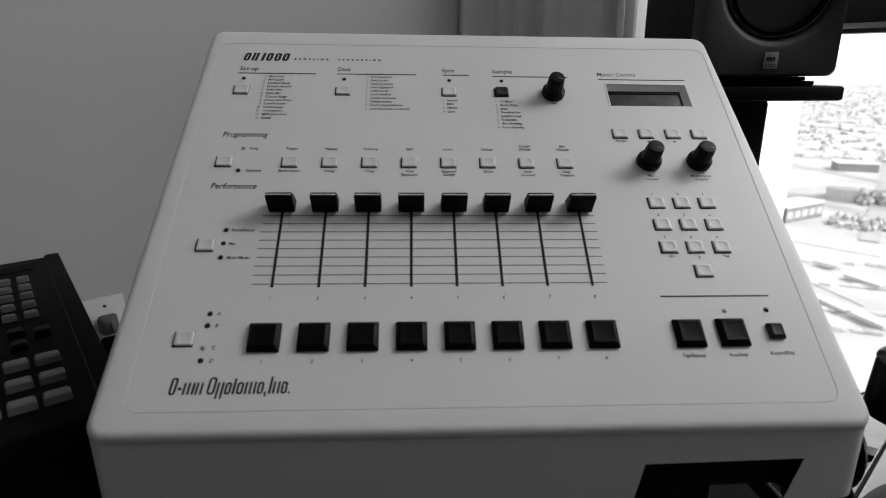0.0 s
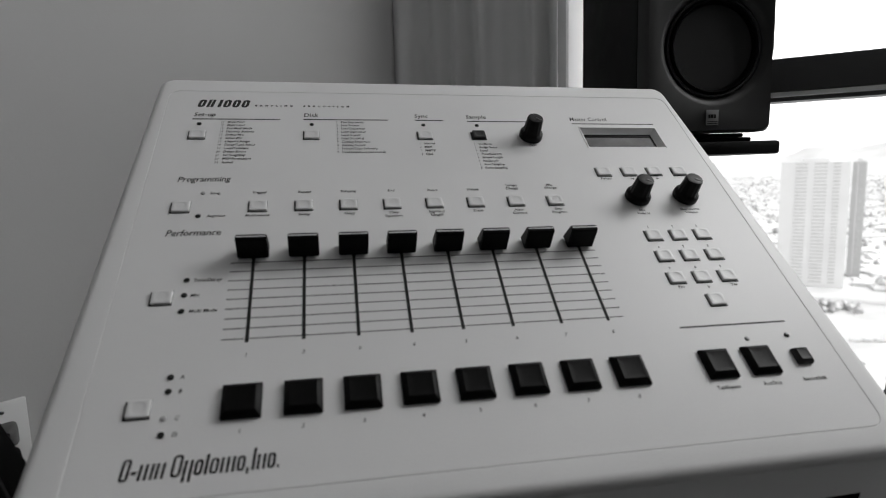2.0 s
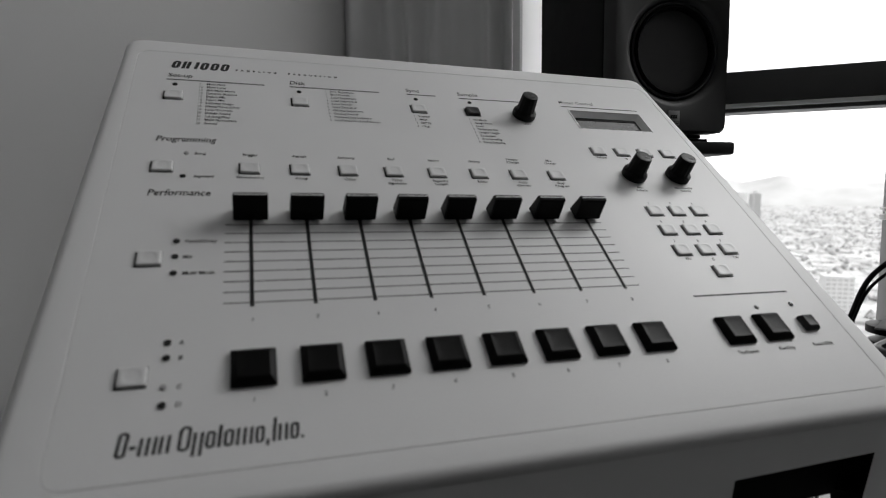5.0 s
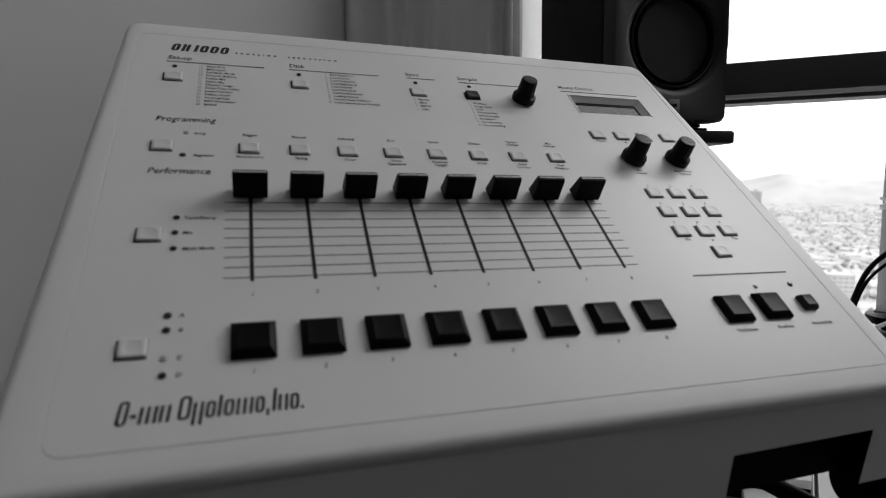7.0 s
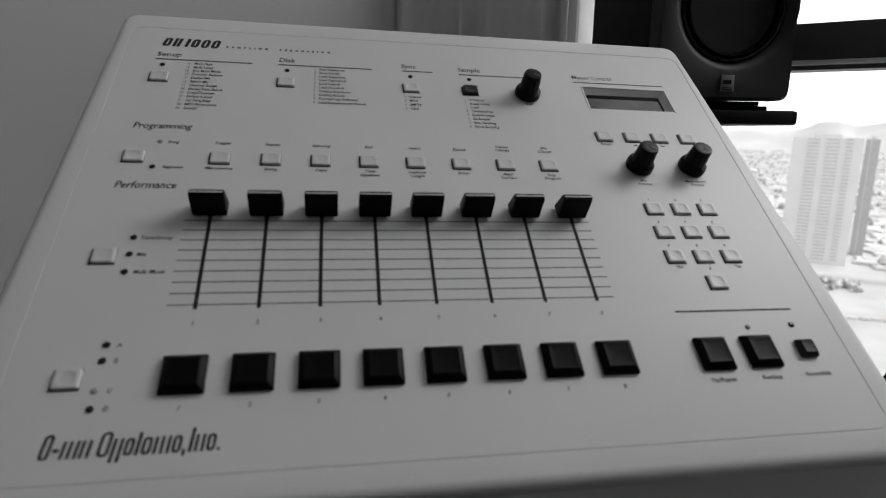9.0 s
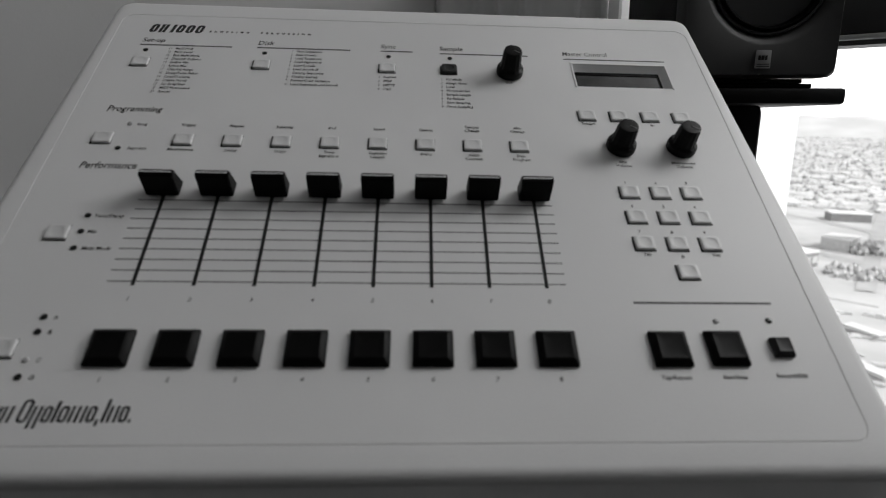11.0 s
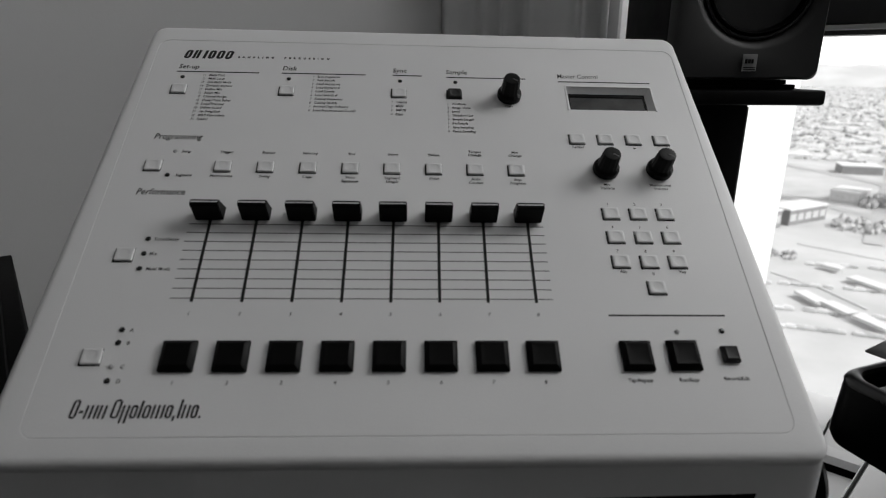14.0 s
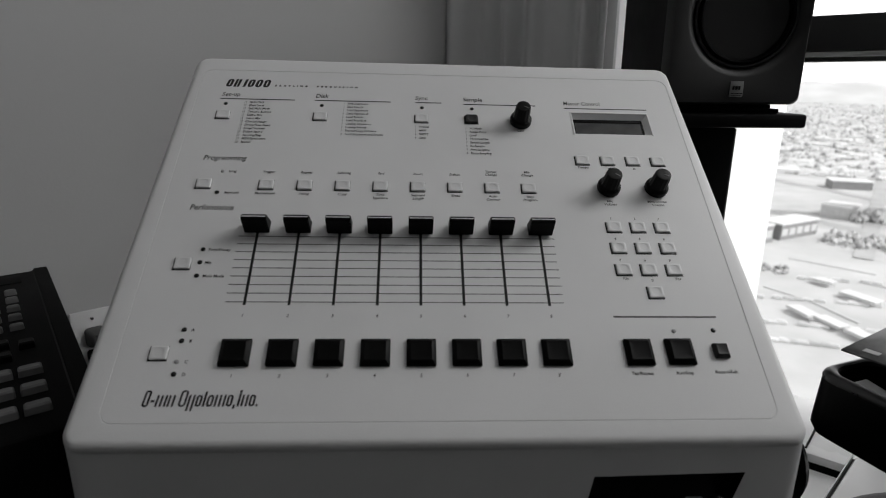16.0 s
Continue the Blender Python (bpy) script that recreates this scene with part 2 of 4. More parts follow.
sill = tagged(finish("window_sill", box(0.012, W_END, -0.155, 0.0, SILL_Z - 0.012, SILL_Z, 0.002, WINDOW), SILL_WHITE, smooth=True), "deep white window sill", "window sill", kind="structure")

# Dark block fills the space under the sill to paint its shade.
tagged(finish("sill_shade", box(0.012, W_END, -0.128, 0.015, SILL_Z - 0.05, SILL_Z - 0.013, 0, WINDOW), WELL), "dark block painted as shade under the window sill", "trim", kind="structure")

# daylight of the panes that lie to the side, beyond the mullion
glow_data = bpy.data.lights.new("window_daylight", "AREA")
glow_data.shape, glow_data.size, glow_data.size_y, glow_data.energy = "RECTANGLE", 0.6, 0.9, WINDOW_WATTS
glow = new("window_daylight", glow_data)
glow.matrix_world = WINDOW @ Matrix.Translation((0.92, -0.02, HEAD_Z - 0.52)) @ Matrix.Rotation(radians(-90), 4, "X")

# ---- curtain ----
def curtain(x0, x1, y0, z0, z1, n=320):
    """Cloth in upright folds of uneven depth, with a bold first fold beside the wall."""
    bm = bmesh.new()
    cols = []
    rnd = random.Random(5)
    folds = [(rnd.uniform(80, 190), rnd.uniform(0, 6.3), rnd.uniform(0.003, 0.0055)) for _ in range(4)]
    for i in range(n + 1):
        u = i / n
        x = x0 + (x1 - x0) * u
        d = sum(a * math.sin(f * x + p + 1.5 * math.sin(17 * x)) for f, p, a in folds) * min(1, max(0.15, (u - 0.12) / 0.2))
        d += -0.02 * (1 - u) - 0.022 * math.exp(-((u - 0.035) / 0.05) ** 2) + 0.012 * math.exp(-((u - 0.2) / 0.08) ** 2)
        cols.append([bm.verts.new((x + 0.002 * math.sin(90 * x), y0 + d * (1.0 - 0.25 * k), z0 + (z1 - z0) * k)) for k in (0, 0.33, 0.66, 1)])
    for a, b in zip(cols, cols[1:]):
        for k in range(3):
            bm.faces.new((a[k], b[k], b[k + 1], a[k + 1]))
    ob = finish("curtain", bm, CURTAIN, smooth=True)
    ob.matrix_world = WINDOW
    s = ob.modifiers.new("thickness", "SOLIDIFY")
    s.thickness = 0.0015
    return tagged(ob, "grey cloth curtain hanging in narrow upright folds", "curtain")


curtain(-0.284, 0.003, -0.03, 0.04, 2.42)

# ---- drum machine ----
machine = empty("drum_machine", PANEL, "cream enamelled sampling drum machine with sloping panel, sliders and black pads", "drum machine")


def cm(*v):
    return tuple(a * CM for a in v)


def drop(p, level):
    """A point let fall straight down to the level plane at that height under the panel's origin."""
    p = Vector(p)
    return p - UP * (p.dot(UP) - level)


BASE, NOTCH = -0.1085, -0.082


def outline(inset, z):
    """The case's edge: a rectangle with round corners, a little wider at the front."""
    pts = []
    r, n = max(1.1 - inset, 0.3), 6
    x0b, x1b, x0f, x1f, yf, yb = -7.4 + inset, 31.45 - inset, -8.25 + inset, 32.3 - inset, -8.6 + inset, 22.7 - inset

    def corner_pts(cx, cy, a):
        for k in range(n + 1):
            t = radians(a + 90 * k / n)
            pts.append((cx + r * math.cos(t), cy + r * math.sin(t)))

    pts.append((20.2, yf))
    pts.append((28.8, yf))
    corner_pts(x1f - r, yf + r, -90)
    corner_pts(x1b - r, yb - r, 0)
    corner_pts(x0b + r, yb - r, 90)
    corner_pts(x0f + r, yf + r, 180)
    return [cm(x, y, z) for x, y in pts]


def groove(inset, z):
    r, n = 0.75 - inset, 6
    x0, x1, y0, y1 = -6.5 + inset, 30.78 - inset, -7.22 + inset, 21.0 - inset
    pts = [(20.2, y0), (28.8, y0)]
    for cx, cy, a in ((x1 - r, y0 + r, -90), (x1 - r, y1 - r, 0), (x0 + r, y1 - r, 90), (x0 + r, y0 + r, 180)):
        for k in range(n + 1):
            t = radians(a + 90 * k / n)
            pts.append((cx + r * math.cos(t), cy + r * math.sin(t)))
    return [cm(x, y, z) for x, y in pts]


LCD_X, LCD_Y = (22.4, 28.4), (14.72, 16.95)


def case_body():
    bm = bmesh.new()
    R = 0.55
    loops = [groove(0.04, 0.0), groove(0.022, -0.03), groove(0.0, -0.03), groove(-0.018, 0.0)]
    for k in range(0, 7):
        t = radians(90 * k / 6)
        loops.append(outline(R * (1 - math.sin(t)), 0.0 - R * (1 - math.cos(t))))
    last = loops[-1]
    rings = [[bm.verts.new(p) for p in loop] for loop in loops]
    rings.append([bm.verts.new(drop(p, NOTCH)) for p in last])
    for a, b in zip(rings, rings[1:]):
        for k in range(len(a)):
            bm.faces.new((a[k], a[(k + 1) % len(a)], b[(k + 1) % len(a)], b[k]))
    # skirt, left open at the drive bay
    skirt = [bm.verts.new(drop(p, BASE)) for p in last]
    top = rings[-1]
    for k in range(len(top)):
        if k != 0:
            bm.faces.new((top[k], top[(k + 1) % len(top)], skirt[(k + 1) % len(top)], skirt[k]))
    # sloping web at the bay's end
    web = bm.verts.new(skirt[1].co.lerp(skirt[0].co, 0.09))
    skirt[0].co += (skirt[0].co - skirt[1].co) * 0.06
    bm.faces.new((top[1], skirt[1], web))
    # face plate with the display's opening and its sloping walls
    hole = [bm.verts.new(cm(x, y, 0)) for x, y in ((LCD_X[0], LCD_Y[0]), (LCD_X[1], LCD_Y[0]), (LCD_X[1], LCD_Y[1]), (LCD_X[0], LCD_Y[1]))]
    deep = [bm.verts.new(cm(x, y, -0.42)) for x, y in ((LCD_X[0] + 0.2, LCD_Y[0] + 0.08), (LCD_X[1] - 0.42, LCD_Y[0] + 0.08), (LCD_X[1] - 0.42, LCD_Y[1] - 0.4), (LCD_X[0] + 0.2, LCD_Y[1] - 0.4))]
    edges = [bm.edges.get((hole[k], hole[(k + 1) % 4])) or bm.edges.new((hole[k], hole[(k + 1) % 4])) for k in range(4)]
    ring0 = rings[0]
    edges += [bm.edges.get((ring0[k], ring0[(k + 1) % len(ring0)])) for k in range(len(ring0))]
    bmesh.ops.triangle_fill(bm, use_beauty=True, edges=edges)
    for k in range(4):
        bm.faces.new((hole[k], hole[(k + 1) % 4], deep[(k + 1) % 4], deep[k]))
    ob = part("case", bm, CASE, machine, "cream enamelled sheet case with rounded rim")
    ob.data.set_sharp_from_angle(angle=radians(25))
    return ob


case_body()
# underside plate with a gap behind the bay, and the bay's dark inner walls
bm = bmesh.new()
inner = [drop(p, BASE + 0.002) for p in outline(0.35, -0.8)]
edge = [bm.verts.new(p) for p in inner]
bay = [bm.verts.new(drop(cm(x, y, -4), BASE + 0.002)) for x, y in ((21.4, -8.6), (23.6, 8.0), (31.1, 8.0), (31.1, -2.0), (27.4, -8.6))]
bm.faces.new([bay[4]] + edge[1:] + [edge[0]] + bay[:4])
part("bottom_plate", bm, BLACK, machine, smooth=False)


def bay_point(x, y, level):
    return drop(cm(x, y, -2), level)


bm = bmesh.new()
a = [bay_point(x, y, NOTCH + 0.003) for x, y in ((20.0, -8.5), (31.3, -8.5), (31.3, 12.8), (20.0, 12.8))]
b = [bay_point(x, y, BASE + 0.003) for x, y in ((20.0, -8.5), (31.3, -8.5), (31.3, 12.8), (20.0, 12.8))]
va, vb = [bm.verts.new(p) for p in a], [bm.verts.new(p) for p in b]
bm.faces.new(va)
for k in (1, 3):
    bm.faces.new((va[k], va[(k + 1) % 4], vb[(k + 1) % 4], vb[k]))
for x0, x1, share in ((20.0, 31.3, 1.0),):
    low_edge = NOTCH + (BASE - NOTCH) * share
    bm.faces.new([bm.verts.new(bay_point(x, -8.0, z)) for x, z in ((x0, NOTCH + 0.003), (x1, NOTCH + 0.003), (x1, low_edge), (x0, low_edge))])
part("bay_lining", bm, BLACK, machine, "black lining of the open drive bay", False)

# display
display = part("display", box(*cm(LCD_X[0] + 0.1, LCD_X[1] - 0.2, LCD_Y[0] + 0.03, LCD_Y[1] - 0.2, -0.85, -0.35)), LCD_RIM, machine, "dark framed text display")
part("display_glass", box(*cm(LCD_X[0] + 0.24, LCD_X[1] - 0.55, LCD_Y[0] + 0.1, LCD_Y[1] - 0.72, -0.36, -0.344)), LCD_GLASS, display, "dark liquid crystal glass")
# Dark bar laid along the upper edge of the glass.
part("display_dark_bar", box(*cm(LCD_X[0] + 0.24, LCD_X[1] - 0.46, LCD_Y[1] - 0.64, LCD_Y[1] - 0.46, -0.36, -0.32), 0.0003), LCD_RIM, display, "dark bar along the top of the glass")
bm = bmesh.new()
fx0, fx1, fy0, fy1 = LCD_X[0] - 0.12, LCD_X[1] + 0.12, LCD_Y[0] - 0.05, LCD_Y[1] + 0.12
for q in ((fx0, fx1, LCD_Y[1], fy1), (fx0, LCD_X[0], fy0, LCD_Y[1]), (LCD_X[1], fx1, fy0, LCD_Y[1])):
    add_box(bm, *cm(q[0], q[1], q[2], q[3], -0.01, 0.035), 0.0001)
part("display_bezel", bm, CASE, machine, "raised lip round the display")

# printed rules
PRINT = 0.012 * CM


def rule(name, x0, x1, y, w, mat=INK):
    part(name, box(*cm(x0, x1, y - w / 2, y + w / 2, 0.0, 0.008)), mat, machine, smooth=False)


for x0, x1, y in ((-4.66, 0.95, 17.72), (2.49, 8.29, 17.74), (10.22, 12.24, 17.75), (13.98, 19.62, 17.66), (21.92, 28.52, 17.46)):
    rule("heading_rule", x0, x1, y, 0.09)
rule("section_rule", 22.42, 28.88, -0.84, 0.1)
for k in range(9):
    rule("scale_line", -1.16, 19.47, 4.93 - 0.602 * k, 0.055, FAINT_INK)

# headings and lists
for text, x, y in (("Set-up", -4.62, 17.92), ("Disk", 2.5, 17.93), ("Sync", 10.2, 17.95), ("Sample", 13.95, 17.9), ("Master Control", 21.9, 17.72)):
    lettering("heading", text, *cm(x - 0.02, y + 0.1), PRINT, 0.6 * CM, INK, machine, shear=0.12, squeeze=0.78 if text[0] == "M" else 0.9, bold=0.00001 if text[0] == "M" else 0.00006)
for text, x, y in (("Programming", -4.75, 11.45), ("Performance", -4.75, 7.02)):
    lettering("heading", text, *cm(x, y), PRINT, 0.66 * CM, INK, machine, shear=0.2, squeeze=0.84, bold=0.00006)


def word_list(x, y, pitch, lines, start):
    for k, line in enumerate(lines):
        n = start + k
        lettering("list_number", str(n % 10 if start == 1 and n == 10 else n), *cm(x + 0.13, y - pitch * k), PRINT, 0.27 * CM, INK, machine, "RIGHT", 0.15, 0.85)
        lettering("list_line", line, *cm(x + 0.33, y - pitch * k), PRINT, 0.29 * CM, INK, machine, shear=0.15, squeeze=0.86, bold=0.00005)


word_list(-2.75, 17.3, 0.347, ("Multi Pitch", "Multi Level", "Exit Multi Mode", "Dynamic Buttons", "Define Mix", "Select Mix", "Channel Assign", "Decay/Tune Select", "Loop/Truncate", "Delete Sound", "1st Song/Step", "MIDI Parameters", "Special"), 11)
word_list(4.65, 17.36, 0.362, ("Save Sequences", "Save Sounds", "Load Sequences", "Load Segment #", "Load Sounds", "Load Sounds #", "Catalog Sequences", "Catalog Sounds", "Format/Copy Software", "Load Sequences and Sounds"), 1)
word_list(10.15, 15.02, 0.383, ("Internal", "MIDI", "SMPTE", "Click"), 1)
word_list(13.95, 14.95, 0.362, ("VU Mode", "Assign Voice", "Level", "Threshold Set", "Sample Length", "Re-Sample", "Arm Sampling", "Force Sampling"), 1)


def caption(text, x, y, size=0.285, mat=INK):
    lettering("caption", text, *cm(x, y - 0.09), PRINT, size * CM, mat, machine, "CENTER", 0.15, bold=0.00004)


lettering("subtitle", "SAMPLING  PERCUSSION", *cm(-0.75, 19.22), PRINT, 0.22 * CM, INK, machine, spacing=2.9, bold=0.0002)

# maker's and model marks, as rows of plain rings and bars
def mark(name, x, y, h, pen, slant, shapes):
    """Each shape: its kind (o upright ring, u two bars, m three bars, l bar, _ space), width, foot and head."""
    def lean(px, py, z):
        return cm(px + slant * (py - y), py, z)

    def bar(bm, x0, x1, y0, y1):
        loft(bm, [[lean(px, py, z) for px, py in ((x0, y0), (x1, y0), (x1, y1), (x0, y1))] for z in (0.002, 0.01)])

    for kind, w, foot, head in shapes:
        y0, y1 = y + foot * h, y + head * h
        if kind != "_":
            bm = bmesh.new()
            if kind == "o":
                outer = rounded(x, x + w, y0, y1, w * 0.42, 4)
                inner = rounded(x + pen, x + w - pen, y0 + pen * 0.9, y1 - pen * 0.9, max(w * 0.42 - pen, 0.02), 4)
                rings = [[bm.verts.new(lean(px, py, z)) for px, py in loop] for loop, z in ((outer, 0.002), (outer, 0.01), (inner, 0.01), (inner, 0.002))]
                for a, b in zip(rings, rings[1:]):
                    for k in range(len(a)):
                        bm.faces.new((a[k], a[(k + 1) % len(a)], b[(k + 1) % len(a)], b[k]))
            else:
                count = {"l": 1, "u": 2, "m": 3}[kind]
                thick = w if count == 1 else pen
                for k in range(count):
                    x0 = x + (w - thick) * k / max(count - 1, 1)
                    bar(bm, x0, x0 + thick, y0, y1)
            part(name, bm, INK, machine, smooth=False)
        x += w + (0 if kind == "_" else pen * 0.7)


big, low = (0, 1), (0, 0.7)
mark("model_mark", -4.55, 19.08, 0.86, 0.19, 0.18, [("o", 0.46, *big), ("u", 0.44, *big), ("_", 0.14, 0, 0), ("l", 0.2, *big), ("o", 0.46, *big), ("o", 0.47, *big), ("o", 0.47, *big)])
mark("maker_mark", -4.45, -6.3, 0.92, 0.11, 0.1, [("o", 0.34, *big), ("l", 0.2, 0.28, 0.42), ("m", 0.56, *low), ("u", 0.34, *low), ("_", 0.16, 0, 0), ("o", 0.4, *big), ("u", 0.34, -0.25, 0.7), ("o", 0.32, *low), ("l", 0.12, 0, 0.92), ("o", 0.34, *low), ("m", 0.56, *low), ("o", 0.32, *low), ("l", 0.1, -0.15, 0.13), ("_", 0.02, 0, 0), ("l", 0.12, *big), ("u", 0.34, *low), ("o", 0.32, *low), ("l", 0.1, 0, 0.13)])

# keys
def key_mesh(w, d, h, mat, dish=0.0):
    """A square cap with a soft rim and a round finger dish."""
    bm = bmesh.new()
    n = 5
    count = 4 * (n + 1)
    turns = [radians(-90 + 360 * (k + 0.5) / count) for k in range(count)]
    loops = [[cm(x, y, z) for x, y in rounded(-w / 2 + i, w / 2 - i, -d / 2 + i, d / 2 - i, 0.1, n)] for i, z in ((0, 0.0), (0, h - 0.06), (0.02, h - 0.015), (0.05, h))]
    for r, z in ((0.31, h), (0.29, h - dish * 0.5), (0.22, h - dish), (0.06, h - dish * 1.15)):
        loops.append([cm(r * math.cos(a), r * math.sin(a), z) for a in turns])
    loft(bm, loops)
    me = bpy.data.meshes.new("key")
    bmesh.ops.recalc_face_normals(bm, faces=bm.faces)
    bm.to_mesh(me)
    bm.free()
    me.materials.append(mat)
    me.shade_smooth()
    me.set_sharp_from_angle(angle=radians(30))
    return me


def well_mesh(w, d):
    bm = box(*cm(-w / 2, w / 2, -d / 2, d / 2, 0.0, 0.006))
    me = bpy.data.meshes.new("gap_shadow_plate")
    bm.to_mesh(me)
    bm.free()
    me.materials.append(WELL)
    return me


KEY_ME, DARK_ME, GAP_SHADOW_ME = key_mesh(0.98, 0.82, 0.14, KEY, 0.013), key_mesh(0.92, 0.82, 0.2, DARK_KEY, 0.03), well_mesh(1.08, 0.91)


def key(x, y, me=KEY_ME, name="key"):
    k = shared(name, me, machine, Matrix.Translation(cm(x, y, 0)))
    # Plate shifted left and down: the gap plus the key's painted shadow.
    shared("gap_shadow", GAP_SHADOW_ME, k, Matrix.Translation(cm(-0.035, -0.04, 0)))


for x in (-4.15, 3.05, 10.7):
    key(x, 15.98)
key(14.52, 15.98, DARK_ME, "sample_key")
for k in range(8):
    key(0.0 + 2.605 * k, 9.25)
for y in (9.27, 2.8, -3.2):
    key(-4.22, y)
for k in range(4):
    key(22.5 + 1.885 * k, 11.98)
for r in range(3):
    for c in range(3):
        key(23.73 + 1.665 * c, 5.95 - 1.69 * r)
key(25.47, 0.88)

# lamps
def led(x, y, mat=LED, r=0.15):
    bm = bmesh.new()
    lathe(bm, [(r * CM, 0), (r * CM, 0.03 * CM), (r * 0.85 * CM, 0.05 * CM), (r * 0.5 * CM, 0.068 * CM), (r * 0.1 * CM, 0.072 * CM)], 18)
    ob = part("indicator_lamp", bm, mat, machine)
    ob.matrix_basis = Matrix.Translation(cm(x, y, 0))


for x, y in ((-4.17, 17.17), (3.05, 17.17), (10.73, 17.17), (14.6, 17.17), (-3.22, 8.52), (-3.2, 3.87), (-3.2, 2.9), (-3.2, 1.92), (-3.14, -1.73), (-3.14, -2.44), (-3.13, -4.46), (28.44, -1.75)):
    led(x, y)
for x, y in ((-3.16, 10.42), (-3.13, -3.72), (25.97, -1.8)):
    led(x, y, LED_PALE, 0.13)

# captions
for k, (a, b) in enumerate((("Trigger", "Metronome"), ("Repeat", "Swing"), ("Subsong", "Copy"), ("End", "Time\nSignature"), ("Insert", "Segment\nLength"), ("Delete", "Erase"), ("Tempo\nChange", "Auto\nCorrect"), ("Mix\nChange", "Step\nProgram"))):
    x = 0.0 + 2.605 * k
    caption(a, x, 10.42 + (0.33 if "\n" in a else 0))
    caption(b, x, 8.5)
    caption(str(k + 1), 0.0 + 2.65 * k, -0.82, 0.3, FAINT_INK)
    caption(str(k + 1), 0.0 + 2.65 * k, -4.58, 0.3, FAINT_INK)
for text, x, y in (("Song", -2.5, 10.42), ("Segment", -2.25, 8.52), ("Tune/Decay", -2.2, 3.85), ("Mix", -2.7, 2.88), ("Multi Mode", -2.2, 1.9), ("A", -2.65, -1.75), ("B", -2.65, -2.46), ("C", -2.62, -3.74), ("D", -2.6, -4.48), ("Gain", 18.2, 14.9), ("Tempo", 22.45, 11.3), ("Mix\nVolume", 23.85, 8.2), ("Metronome\nVolume", 27.25, 8.2), ("Tap/Repeat", 23.45, -4.5), ("Run/Stop", 25.98, -4.48), ("Record/Edit", 28.48, -4.42), ("No", 23.75, 1.9), ("0", 25.45, 1.78), ("Yes", 27.15, 1.9)):
    caption(text, x, y)
for r in range(3):
    for c in range(3):
        caption(str(1 + 3 * r + c), 23.63 + 1.665 * c, 6.68 - 1.69 * r, 0.26)
for x, s in ((24.38, -1), (26.27, 1)):
    bm = bmesh.new()
    loft(bm, [[cm(x + s * 0.12, 11.25, z), cm(x - s * 0.12, 11.33, z), cm(x - s * 0.12, 11.17, z)] for z in (0.0, 0.01)])
    part("arrow_mark", bm, INK, machine, smooth=False)

# sliders
bm = bmesh.new()
prof = [(-0.52, 0.1), (0.45, 0.1), (0.06, 1.38), (-0.02, 1.46), (-0.28, 1.46), (-0.36, 1.4)]
for x0, x1 in ((-0.8, 0.8),):
    loft(bm, [[cm(x, y, z) for y, z in prof] for x in (x0, x1)])
bmesh.ops.bevel(bm, geom=list(bm.edges), offset=0.05 * CM, segments=2, affect="EDGES")
cap_bm = bm
slider_caps = None
for k in range(8):
    x = 2.65 * k
    slot = part("slider_slot", box(*cm(x - 0.085, x + 0.085, -0.1, 5.9, 0.0, 0.012)), WELL, machine, smooth=False)
    if slider_caps is None:
        cap = part("slider_cap", cap_bm, BLACK, machine, "black plastic slider cap with white line")
        slider_caps = cap.data
        line_me = part("pointer_line", box(*cm(-0.74, 0.74, -0.19, -0.12, 1.45, 1.468)), WHITE_LINE, cap, smooth=False).data
    else:
        cap = shared("slider_cap", slider_caps, machine, Matrix.Identity(4))
        shared("pointer_line", line_me, cap, Matrix.Identity(4))
    cap.matrix_basis = Matrix.Translation(cm(x + 0.0, 5.62, 0))

# pads
def pad_mesh(w, d, h, mat):
    bm = bmesh.new()
    loft(bm, [[cm(x, y, z) for x, y in rounded(-w / 2 + i, w / 2 - i, -d / 2 + i + s, d / 2 - i + s, 0.05, 2)] for i, z, s in ((0, 0, 0), (0.0, 0.14, 0), (0.03 * w, 0.2, 0), (0.115 * w, h - 0.03, 0.02), (0.15 * w, h, 0.02), (0.28 * w, h - 0.03, 0.02))])
    bmesh.ops.recalc_face_normals(bm, faces=bm.faces)
    me = bpy.data.meshes.new("pad")
    bm.to_mesh(me)
    bm.free()
    me.materials.append(mat)
    me.shade_smooth()
    me.set_sharp_from_angle(angle=radians(18))
    return me


PAD_ME, SMALL_ME = pad_mesh(1.72, 1.66, 0.36, PAD), pad_mesh(0.9, 0.92, 0.34, DARK_KEY)
for k in range(8):
    shared("drum_pad", PAD_ME, machine, Matrix.Translation(cm(0.02 + 2.65 * k, -3.2, 0)))
shared("transport_pad", PAD_ME, machine, Matrix.Translation(cm(23.5, -3.2, 0)) @ Matrix.Diagonal((0.96, 1, 1, 1)))
shared("transport_pad", PAD_ME, machine, Matrix.Translation(cm(26.0, -3.17, 0)) @ Matrix.Diagonal((0.96, 1, 1, 1)))
shared("record_pad", SMALL_ME, machine, Matrix.Translation(cm(28.5, -3.12, 0)))

# knobs
bm = bmesh.new()
lathe(bm, [(r * CM, z * CM) for r, z in ((0.82, 0.05), (0.83, 0.3), (0.8, 0.42), (0.66, 0.52), (0.63, 0.62), (0.56, 1.56), (0.52, 1.64), (0.45, 1.66), (0.1, 1.63))], 48, lambda i, k: 0.955 if 3 <= i <= 5 and k % 4 < 2 else 1.0)
knob = part("knob", bm, KNOB, machine, "black fluted plastic knob")
tick = part("pointer_line", box(*cm(-0.03, 0.03, 0.05, 0.46, 1.655, 1.67)), material("dull_line", 0.1), knob, smooth=False)
KNOBS = ((18.28, 15.85, -125), (23.95, 9.35, -125), (27.4, 9.35, -120))
